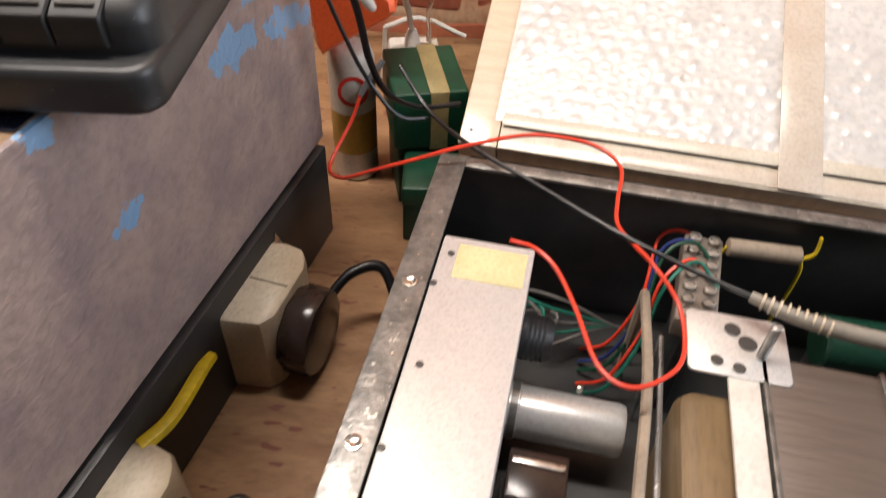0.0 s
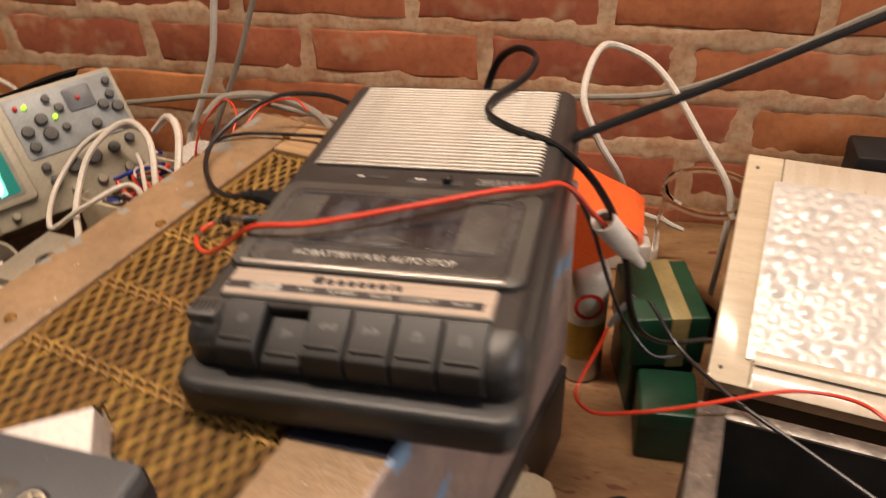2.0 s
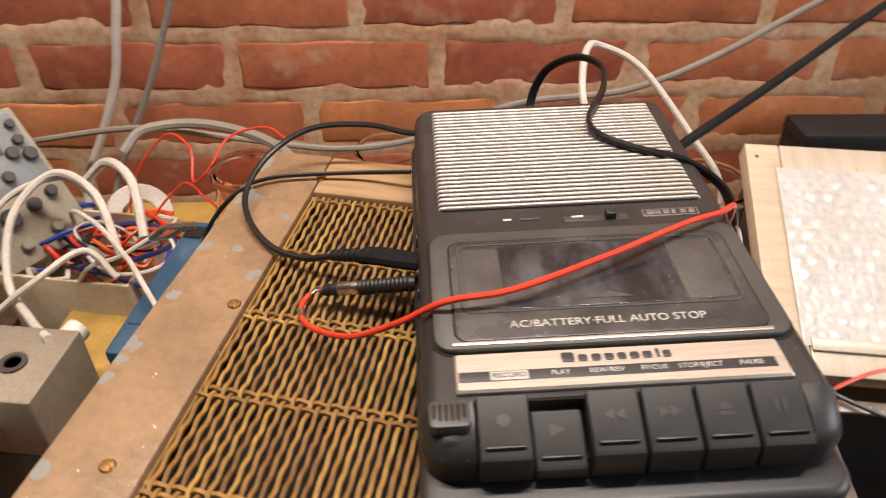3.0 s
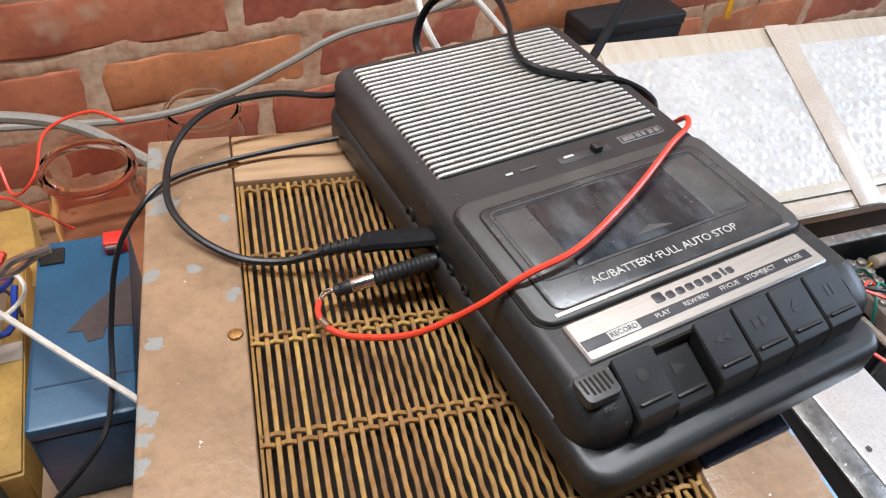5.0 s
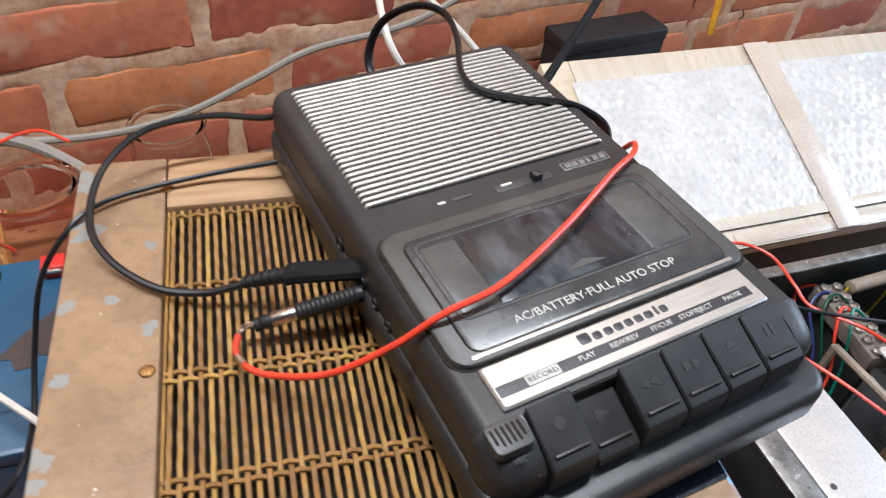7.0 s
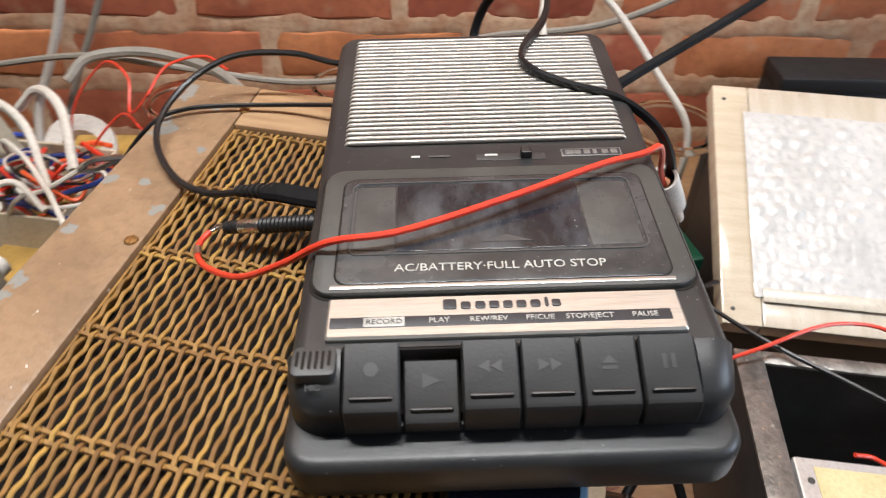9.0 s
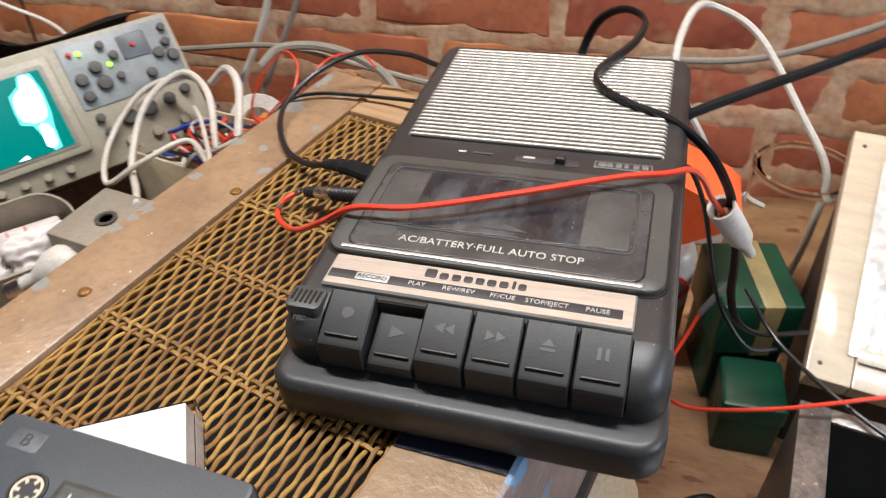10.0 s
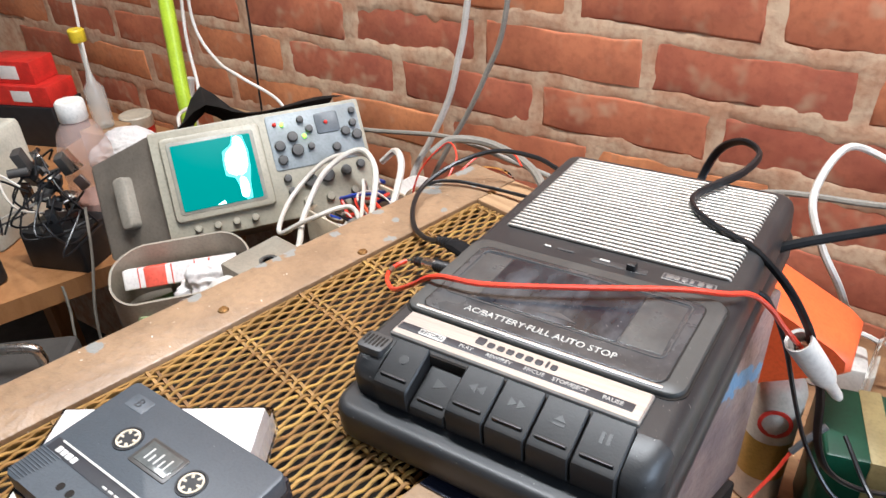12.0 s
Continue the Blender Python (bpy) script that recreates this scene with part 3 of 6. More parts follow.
for text, x, mat, z in (("RECORD", 0.0189, INK, 0.0502), ("PLAY", 0.0385, WHITEPRINT, 0.0502), ("REW/REV", 0.0562, WHITEPRINT, 0.0502), ("FF/CUE", 0.0745, WHITEPRINT, 0.0502),
                        ("STOP/EJECT", 0.0922, WHITEPRINT, 0.0502), ("PAUSE", 0.1120, WHITEPRINT, 0.0502)):
    lettering("key_name", text, 0.0033, mat, strip_part, Matrix.Translation((x, -0.1110, z)), depth=0.0001)
for i, (w, h) in enumerate(((0.0046, 0.0042), (0.0034, 0.003), (0.0034, 0.003), (0.0034, 0.003), (0.0032, 0.003), (0.0034, 0.003), (0.0034, 0.003), (0.0012, 0.004), (0.0030, 0.003))):
    x = 0.0400 + (0, 0.0056, 0.0102, 0.0146, 0.0190, 0.0232, 0.0276, 0.0322, 0.0344)[i] * 1.15
    b = B()
    rbox(b, x, -0.1058, 0.0498, x + w * 1.08, -0.1058 + h * 1.15, 0.0503, 0.0008, 0.0001, 0.0001, 3)
    part("brand_shape", b, INK, plate)

# microphone and keys
b = B()
rbox(b, -0.0125, -0.1325, 0.0440, 0.0028, -0.1200, 0.0486, 0.0025, 0.0006, 0.0002)
mic = part("microphone_grille", b, PLASTIC2, rec)
# Slots are raised near-black bars, coloured as the shade inside them.
for i in range(6):
    b = B()
    rbox(b, -0.0110 + i * 0.0022, -0.1300 + (0.0012 if i in (0, 5) else 0), 0.0485, -0.0099 + i * 0.0022, -0.1222, 0.0488, 0.0004, 0.0001, 0.0001, 2)
    part("slot", b, CLOTHSHADE, mic)
lettering("mic_lettering", "MIC", 0.003, GREYPRINT, rec, pose(-0.0048, -0.1352, 0.0452, 25, 0, 0), depth=0.0001)
b = B()
rbox(b, 0.0043, -0.1380, 0.0284, 0.1270, -0.1208, 0.0330, 0.0005, 0.0003, 0.0002)
rbox(b, 0.0043, -0.1216, 0.0330, 0.1270, -0.1205, 0.0472, 0.0003, 0.0003, 0.0002)
part("key_well", b, CLOTHSHADE, rec)


def key_mesh(pressed):
    b = B()
    top_back, top_front = (0.0425, 0.0340) if pressed else (0.0498, 0.0412)
    prof = [(-0.1200, 0.034), (-0.1200, top_back - 0.0006), (-0.1206, top_back), (-0.1408, top_front), (-0.1422, top_front - 0.0010), (-0.1430, top_front - 0.003), (-0.1428, 0.0290), (-0.139, 0.0285)]
    rings = []
    for x, i in ((0.0003, 0.0008), (0.0010, 0.0), (0.0191, 0.0), (0.0198, 0.0008)):
        rings.append([(x, y + (i if y < -0.13 else -i), z - i) for y, z in prof])
    return mesh_of("key", loft(b, rings), 30)


KEY_UP, KEY_DOWN = key_mesh(False), key_mesh(True)


def symbol(kind):
    b = B()
    def poly(pts):
        loft(b, [[(x, y, 0) for x, y in pts], [(x, y, 0.0003) for x, y in pts]])
    if kind == "record":
        poly([(0.0017 * math.cos(i * 0.524), 0.0017 * math.sin(i * 0.524)) for i in range(12)])
    if kind == "play":
        poly([(-0.002, -0.0018), (0.0024, 0), (-0.002, 0.0018)])
    if kind in ("rewind", "forward"):
        s = -1 if kind == "rewind" else 1
        for dx in (-0.0014, 0.0014):
            poly([(s * (dx - 0.0012), -0.0015), (s * (dx + 0.0014), 0), (s * (dx - 0.0012), 0.0015)][::s])
    if kind == "stop":
        poly([(-0.0018, -0.0016), (0.0018, -0.0016), (0.0018, -0.0008), (-0.0018, -0.0008)])
        poly([(-0.0018, -0.0002), (0.0018, -0.0002), (0.0, 0.0018)])
    if kind == "pause":
        for dx in (-0.0010, 0.0010):
            poly([(dx - 0.0005, -0.0017), (dx + 0.0005, -0.0017), (dx + 0.0005, 0.0017), (dx - 0.0005, 0.0017)])
    return b


for i, kind in enumerate(("record", "play", "rewind", "forward", "stop", "pause")):
    down = kind == "play"
    k = part("key", KEY_DOWN if down else KEY_UP, KEYMAT, rec, "black play key, pressed down" if down else "", m=Matrix.Translation((0.0046 + i * 0.0204, 0, 0)))
    zz = 0.0398 if down else 0.0470
    part("symbol", symbol(kind), EMBOSS, k, m=pose(0.0100, -0.1290, zz - 0.0009, 23, 0, 0) @ Matrix.Diagonal((1.5, 1.5, 1, 1)))
    b = B()
    rbox(b, 0.0028, -0.1392, 0, 0.0173, -0.1378, 0.0018, 0.0003, 0.0004, 0.0001, 2)
    part("finger_ridge", b, KEYMAT, k, m=Matrix.Translation((0, 0, zz - 0.0052)))

# sockets in the left flank
for y, r in ((0.008, 0.0045), (-0.020, 0.0034), (-0.034, 0.0030), (-0.048, 0.0030)):
    b = B()
    lathe(b, [(r, 0), (r, 0.0008), (r * 0.6, 0.0010), (r * 0.55, 0.0002)], 16, pose(-0.0149, y, 0.026, 0, -90, 0))
    part("socket", b, KEYMAT, rec)

# ---- leads plugged into the recorder ----
lead = thing("power_lead", place(0, 0, 0), "black mains lead plugged into the recorder's side, looping over the cabinet", "cable")
b = B()
tube(b, [(-0.0070, -0.012, 0.0270), (-0.018, -0.007, 0.0250), (-0.030, -0.0005, 0.0225), (-0.037, 0.004, 0.0195)], 0.0040, 10, 5, flat=1.5)
part("plug_body", b, CABLEMATT, lead)
b = B()
tube(b, [(-0.033, 0.0015, 0.0215), (-0.040, 0.006, 0.018), (-0.048, 0.010, 0.0150), (-0.056, 0.0135, 0.012)], 0.0036, 10, 6, taper=lambda t: 1.1 - 0.45 * t)
part("strain_relief", b, RUBBER, lead)
for i in range(5):
    b = B()
    t = i / 4
    lathe(b, [(0.0028, -0.001), (0.0040 - 0.0008 * t, -0.0008), (0.0040 - 0.0008 * t, 0.0008), (0.0028, 0.001)], 12,
          look((-0.041 - 0.013 * t, 0.0065 + 0.0065 * t, 0.0178 - 0.0050 * t), (-0.060, 0.0160, 0.010)))
    part("ring", b, RUBBER, lead)
b = B()
tube(b, [(-0.054, 0.0125, 0.0125), (-0.072, 0.020, 0.006), (-0.092, 0.034, 0.004), (-0.108, 0.058, 0.007), (-0.112, 0.083, 0.012), (-0.100, 0.112, 0.020), (-0.075, 0.128, 0.028), (-0.040, 0.128, 0.030), (-0.012, 0.116, 0.030), (0.01, 0.122, 0.028)], 0.0019, 8, 8)
part("cord", b, CABLE, lead)
b = B()
tube(b, [(-0.012, 0.098, 0.012), (-0.045, 0.108, 0.006), (-0.080, 0.110, 0.004), (-0.104, 0.106, 0.004), (-0.121, 0.097, 0.001), (-0.142, 0.086, -0.020), (-0.156, 0.068, -0.055), (-0.164, 0.04, -0.072), (-0.176, 0.01, -0.074), (-0.215, -0.005, -0.10)], 0.0015, 8, 8)
solo("thin_lead", b, CABLE, "thin black lead over the cabinet's rim and down past the battery", "cable")

jack = thing("jack_plug", place(0, 0, 0), "black ribbed jack plug with soldered tip in the recorder's side", "jack plug")
AX = look((-0.0615, -0.0090, 0.0070), (-0.010, -0.0205, 0.0205)) @ pose(0, 0, 0, 180, 0, 0)
b = B()
lathe(b, [(0.0028, 0.023), (0.0036, 0.024)] + [(0.0042 - (0.0005 if i % 2 else 0), 0.025 + i * 0.0011) for i in range(26)] + [(0.0035, 0.0545)], 16, AX)
part("sleeve", b, RUBBER, jack)
b = B()
lathe(b, [(0.0034, 0.0125), (0.0036, 0.013), (0.0036, 0.0235), (0.0030, 0.024)], 18, AX)
part("collar", b, CHROME, jack, "bright nickel collar")
b = B()
lathe(b, [(0.0015, 0.004), (0.0031, 0.0045), (0.0034, 0.007), (0.0027, 0.0075), (0.0034, 0.009), (0.0034, 0.0126)], 16, AX)
part("insulator", b, RUBBER, jack)
b = B()
tube(b, [(-0.0575, -0.0100, 0.0085), (-0.0610, -0.0095, 0.0075), (-0.0655, -0.0110, 0.006)], 0.0007, 6, 4)
tube(b, [(-0.0575, -0.0085, 0.0085), (-0.0620, -0.0080, 0.0080), (-0.0660, -0.0115, 0.006)], 0.0006, 6, 4)
part("bare_wire", b, CHROME, jack)

lead = thing("red_wire_to_clip", place(0, 0, 0), "bright red wire lying across the recorder to a white clip", "wire")
b = B()
tube(b, [(-0.0655, -0.0110, 0.0060), (-0.0685, -0.018, 0.0055), (-0.0675, -0.028, 0.006), (-0.0590, -0.040, 0.009), (-0.040, -0.0565, 0.020), (-0.018, -0.067, 0.038), (0.002, -0.071, 0.0530), (0.030, -0.068, 0.0560), (0.072, -0.050, 0.0580), (0.116, -0.026, 0.0580), (0.137, -0.0150, 0.0560),
         (0.1480, -0.004, 0.0525), (0.1565, 0.010, 0.038), (0.164, 0.025, 0.018), (0.1745, 0.040, -0.003)], 0.0015, 8, 8)
part("wire", b, REDWIRE, lead)
b = B()
lathe(b, [(0.0017, -0.003), (0.0019, -0.003), (0.0019, 0.003), (0.0017, 0.003)], 10, look((-0.0680, -0.0250, 0.0060), (-0.0650, -0.036, 0.0070)))
part("ferrule", b, CHROME, lead)
clip = thing("clip_insulator", place(0, 0, 0), "white conical plastic clip cover hanging beside the recorder", "clip")
b = B()
CAX = look((0.1715, 0.037, 0.004), (0.2005, 0.063, -0.048)) @ pose(0, 0, 0, 180, 0, 0)
lathe(b, [(0.0062, 0.001), (0.0078, 0.0), (0.0082, 0.002), (0.0080, 0.020), (0.0074, 0.038), (0.0052, 0.045), (0.0038, 0.047), (0.0034, 0.060), (0.0024, 0.064)], 20, CAX, caps=False)
lathe(b, [(0.0066, 0.001), (0.0064, 0.020), (0.003, 0.040)], 20, CAX, caps=False)
part("cover", b, WHITEPL, clip)
b = B()
lathe(b, [(0.003, 0.006), (0.0045, 0.008), (0.0045, 0.030), (0.003, 0.032)], 12, CAX)
part("jaw", b, surf("copper_brown", (0.25, 0.09, 0.04), None, 80, 0.4, metal=0.6), clip)

# ---- cassette and its case ----
case = thing("cassette_case", place(-0.0636, -0.2206, 0, 32), "clear cassette case with white paper insert, lying on the cane", "cassette case")
b = B()
rbox(b, -0.054, -0.034, 0.0005, 0.054, 0.034, 0.0158, 0.001, 0.0006, 0.0005, 3)
part("shell", b, CLEARCASE, case)
b = B()
rbox(b, -0.052, -0.0325, 0.0015, 0.050, 0.0325, 0.0165, 0.0006, 0.0003, 0.0003, 3)
part("insert", b, PAPER, case, "white paper insert")

# second, dark case and the cassette on top
case2 = thing("dark_cassette_case", pose(-0.030, -0.2345, 0.0166, 0, 0, 3), "dark blue-black cassette case under the loose cassette", "cassette case")
b = B()
rbox(b, -0.050, -0.031, 0.0, 0.048, 0.030, 0.0185, 0.001, 0.0008, 0.0005, 3)
part("shell", b, surf("dark_case_plastic", (0.012, 0.016, 0.026), None, 30, 0.2, bump=0.05), case2)

tape = thing("cassette", pose(-0.030, -0.2365, 0.0355, 0, 0, -2.0), "slate grey compact cassette lying on its cases", "cassette")
b = B()
rbox(b, -0.050, -0.032, 0.0, 0.050, 0.032, 0.0088, 0.0035, 0.0008, 0.0008, 5)
shell = part("shell", b, TAPEGREY, tape)
b = B()
pts = [(-0.0385, -0.032), (0.0385, -0.032), (0.0345, -0.0160), (-0.0345, -0.0160)]
loft(b, [[(x, y, -0.0012) for x, y in pts], [(x, y, 0.0100) for x, y in pts], [(x * 0.985, y * 0.99 - 0.0002, 0.0106) for x, y in pts]])
part("head_housing", b, TAPEGREY, tape)
for i in range(12):
    b = B()
    rbox(b, -0.0495, -0.0155 - i * 0.00135, 0.0088, -0.0355, -0.0149 - i * 0.00135, 0.0091, 0.0002, 0.0001, 0.0001, 2)
    part("grip_rib", b, TAPEGREY, tape)
b = B()
rbox(b, -0.0475, -0.0150, 0.0087, 0.0475, -0.0085, 0.00895, 0.0004, 0.0001, 0.0001)
band = part("label_band", b, INK, tape, "black band with white line and plain white shapes")
b = B()
rbox(b, -0.0440, -0.0093, 0.00885, 0.0475, -0.0083, 0.0091, 0.0002, 0.0001, 0.0001, 2)
part("band_line", b, WHITEPRINT, band)
for x, w in ((-0.0420, 0.0028), (-0.0385, 0.0028), (-0.0350, 0.0032), (-0.0312, 0.0028), (-0.0075, 0.003), (-0.0035, 0.003), (0.0005, 0.003), (0.0045, 0.004)):
    b = B()
    h = 0.0030 if x < -0.02 else 0.0010
    rbox(b, x, -0.0140, 0.00885, x + w, -0.0140 + h, 0.0092, 0.0004, 0.0001, 0.0001, 3)
    part("brand_shape", b, WHITEPRINT, band)
for k in range(3):
    b = B()
    rbox(b, 0.0120 + k * 0.0060, -0.0160, 0.00885, 0.0168 + k * 0.0060, -0.0098, 0.0092, 0.0006, 0.0001, 0.0001, 3)
    part("brand_shape", b, WHITEPRINT, band)
b = B()
rbox(b, -0.012, 0.0005, 0.0086, 0.012, 0.0145, 0.0092, 0.0010, 0.0003, 0.0001)
win = part("cassette_window", b, DARKGREY, tape)
b = B()
rbox(b, -0.0100, 0.0022, 0.0091, 0.0100, 0.0128, 0.0095, 0.0006, 0.0002, 0.0001)
part("pane", b, surf("dusty_clear_pane", (0.12, 0.125, 0.12), None, 60, 0.15, bump=0), win)
for i in range(5):
    b = B()
    rbox(b, -0.0062 + i * 0.003, 0.0045, 0.0094, -0.0054 + i * 0.003, 0.0105 - (i % 2) * 0.002, 0.0096, 0.0001, 0.0001, 0.0001, 2)
    part("scale_mark", b, WHITEPRINT, win)
for s in (-1, 1):
    b = B()
    lathe(b, [(0.0054, 0.0087), (0.0060, 0.0093), (0.0066, 0.0093), (0.0068, 0.0087)], 24, Matrix.Translation((s * 0.02125, 0.0075, 0)), caps=False)
    lathe(b, [(0.0054, 0.0088), (0.0054, 0.0089)], 24, Matrix.Translation((s * 0.02125, 0.0075, 0)))
    hub = part("reel", b, RUBBER, tape, "dark reel opening with white hub teeth")
    b = B()
    for k in range(6):
        rbox(b, 0.0026, -0.0006, 0.0088, 0.0044, 0.0006, 0.0093, 0.0002, 0.0001, 0.0001, 2, m=Matrix.Translation((s * 0.02125, 0.0075, 0)) @ pose(0, 0, 0, 0, 0, k * 60 + 10))
    part("hub_teeth", b, CREAM, hub)
    b = B()
    lathe(b, [(0.0043, 0.0088), (0.0044, 0.00935), (0.0052, 0.00935), (0.0053, 0.0088)], 24, Matrix.Translation((s * 0.02125, 0.0075, 0)), caps=False)
    part("hub_ring", b, CREAM, hub)
# Near-black discs take the colour of the shade in open holes.
for x in (-0.020, -0.0135, 0.0135, 0.020):
    b = B()
    lathe(b, [(0.0019, 0.0105), (0.0019, 0.01075)], 14, Matrix.Translation((x, -0.0235, 0)))
    part("guide_hole", b, CLOTHSHADE, tape)
b = B()
rbox(b, -0.0420, 0.0190, 0.0087, -0.0290, 0.0270, 0.0090, 0.001, 0.0002, 0.0001)
side_mark = part("side_field", b, surf("lighter_slate", (0.085, 0.095, 0.108), None, 30, 0.5, bump=0.03), tape)
lettering("side_letter", "B", 0.0070, INK, side_mark, pose(-0.0355, 0.0230, 0.0091), depth=0.0001)


# ---- mains plugs along the black board ----
def plug(w, label, yellow):
    t = thing("mains_adaptor", CAB @ Matrix.Translation((CW + 0.004, w, BENCH_Z)) @ Matrix.Diagonal((0.92, 1.2, 1.2, 1)), label, "mains plug")
    b = B()
    prof = [(0.0, 0.0), (0.0, 0.064), (0.010, 0.066), (0.024, 0.064), (0.030, 0.058), (0.034, 0.050), (0.034, 0.012), (0.028, 0.004)]
    rings = []
    for z, i in ((0.0, 0.001), (0.002, 0), (0.054, 0), (0.0575, 0.0008), (0.0590, 0.003)):
        rings.append([(max(x - i, 0), 0.033 + (y - 0.033) * (1 - i * 30), z) for x, y in prof])
    loft(b, rings)
    body = part("body", b, CREAM, t, "aged cream plastic")
    b = B()
    rbox(b, 0.001, 0.0325, 0.0586, 0.031, 0.0335, 0.0594, 0.0002, 0.0001, 0.0001, 2)
    part("seam", b, surf("seam_shadow", (0.22, 0.18, 0.13), None, 50, 0.6, bump=0), body)
    b = B()
    lathe(b, [(0.020, 0.0), (0.0250, 0.001), (0.0262, 0.003), (0.0262, 0.0205), (0.0250, 0.0235), (0.0225, 0.0246), (0.004, 0.0250)], 10, pose(0.0335, 0.030, 0.0295, 0, 90, 0) @ pose(0, 0, 0, 0, 0, 15))
    p = part("plug_top", b, BAKELITE, t, "round dark brown bakelite plug")
    b = B()
    rbox(b, 0.048, 0.012, 0.036, 0.056, 0.048, 0.046, 0.003, 0.002, 0.001)
    part("grip", b, BAKELITE, p)
    b = B()
    tube(b, [(0.050, 0.052, 0.036), (0.062, 0.068, 0.044), (0.082, 0.078, 0.042), (0.100, 0.062, 0.022), (0.104, 0.035, 0.006), (0.098, 0.0, 0.004)] if not yellow else
         [(0.052, 0.050, 0.036), (0.068, 0.060, 0.038), (0.086, 0.050, 0.026), (0.098, 0.020, 0.010), (0.104, -0.02, 0.004)], 0.0036, 10, 8)
    part("cord", b, CABLE, t)
    if yellow:
        b = B()
        tube(b, [(0.004, 0.062, 0.057), (0.010, 0.080, 0.056), (0.004, 0.112, 0.050), (0.001, 0.124, 0.046)], 0.0035, 8, 6, flat=1.5)
        part("strap", b, YELLOW, t, "yellow insulating tape strap")
    return t


plug(-0.178, "cream mains adaptor with a dark brown plug, standing on the bench", False)
plug(-0.345, "cream mains adaptor with brown plug and yellow tape strap", True)
bracket = B()
loft(bracket, [[(0.274, -0.092, -0.20), (0.274, -0.108, -0.205), (0.274, -0.100, -0.182)], [(0.2755, -0.092, -0.20), (0.2755, -0.108, -0.205), (0.2755, -0.100, -0.182)]])
part("corner_bracket", bracket, CHROME, base, "bright metal corner bracket")

# ---- open steel chassis ----
CHM = place(0.266, 0.020, 0, -8.5)
chas = thing("open_chassis", CHM, "open black steel chassis box with worn steel rim", "chassis")
CZ, CX, CY = -0.132, 0.40, -0.42


def chas_box(name, x0, y0, z0, x1, y1, z1, mat, parent=None, label="", r=0.0006, bt=0.0004):
    b = B()
    rbox(b, x0, y0, z0, x1, y1, z1, r, bt, 0.0003, 2)
    return part(name, b, mat, parent or chas, label)


chas_box("bottom", -0.016, CY, BENCH_Z, CX, 0.006, BENCH_Z + 0.002, BLACKSTEEL)
chas_box("wall", -0.018, CY, BENCH_Z + 0.002, -0.016, 0.006, CZ - 0.0025, BLACKSTEEL)
chas_box("wall", -0.016, 0.004, BENCH_Z + 0.002, CX, 0.006, CZ - 0.0025, BLACKSTEEL)
chas_box("wall", CX - 0.002, CY, BENCH_Z + 0.002, CX, 0.004, CZ - 0.0025, BLACKSTEEL)
chas_box("wall", -0.016, CY, BENCH_Z + 0.002, CX - 0.002, CY + 0.002, CZ - 0.0025, BLACKSTEEL)
fl = chas_box("flange", -0.0185, CY, CZ - 0.0025, 0.0, 0.0065, CZ, STEEL, None, "worn speckled steel flange")
chas_box("flange", 0.0, -0.004, CZ - 0.0025, CX, 0.0065, CZ, STEEL)
for y in (-0.117, -0.222, -0.33):
    b = B()
    lathe(b, [(0.0026, CZ), (0.0044, CZ + 0.0002), (0.0044, CZ + 0.0012), (0.0034, CZ + 0.0014), (0.0020, CZ + 0.0006)], 14, Matrix.Translation((-0.0096, y, 0)))
    part("rivet", b, CHROME, fl)
for i in range(22):
    b = B()
    y = -0.02 - i * 0.0185
    lathe(b, [(0.0009, CZ), (0.0008, CZ + 0.0003)], 6, Matrix.Translation((-0.004 - 0.010 * ((i * 7) % 5) / 5, y, 0)))
    part("solder_speck", b, CHROME, fl)

# aluminium section with its parts
alu = thing("aluminium_section", CHM, "bare aluminium box section with a yellowed paper label, in the chassis", "metal section")
b = B()
rbox(b, 0.0015, -0.400, -0.258, 0.0565, -0.074, CZ + 0.0005, 0.0015, 0.0012, 0.0005, 3)
part("section", b, ALU, alu)
b = B()
rbox(b, 0.012, -0.108, CZ + 0.0004, 0.053, -0.080, CZ + 0.0008, 0.0004, 0.0001, 0.0001, 2)
part("paper_label", b, LABEL, alu, "yellowed paper label")
for x, y in ((0.0085, -0.0895), (0.0095, -0.172), (0.0035, -0.222), (0.0035, -0.115)):
    b = B()
    lathe(b, [(0.0018, CZ + 0.0003), (0.0022, CZ + 0.0009), (0.0010, CZ + 0.0010)], 10, Matrix.Translation((x, y, 0)))
    part("screw", b, DARKGREY, alu)
cap = thing("smoothing_capacitor", CHM, "bright aluminium can capacitor lying in the chassis", "capacitor")
b = B()
CAPM = pose(0.0565, -0.126, -0.222, 0, 90, 0)
lathe(b, [(0.0175, 0.0), (0.0175, 0.006), (0.0166, 0.007), (0.0166, 0.068), (0.0155, 0.071), (0.0145, 0.0715), (0.0140, 0.0700)], 32, CAPM)
part("can", b, surf("bright_can", (0.80, 0.80, 0.79), (0.70, 0.70, 0.69), 30, 0.32, metal=0.6, bump=0.05), cap)
b = B()
lathe(b, [(0.0182, 0.001), (0.0182, 0.0055)], 32, CAPM, caps=True)
part("clamp", b, STEEL, cap)
b = B()
lathe(b, [(0.0022, 0.0), (0.0022, 0.004), (0.0012, 0.0046)], 10, Matrix.Translation((0.098, -0.112, -0.208)))
part("clamp_screw", b, CHROME, cap)
b = B()
lathe(b, [(0.0145, 0.0), (0.0150, 0.002)] + [(0.0150 - 0.0008 * (i % 2), 0.003 + i * 0.0015) for i in range(10)] + [(0.012, 0.020), (0.004, 0.0205)], 28, pose(0.0565, -0.092, -0.190, 0, 90, 0))
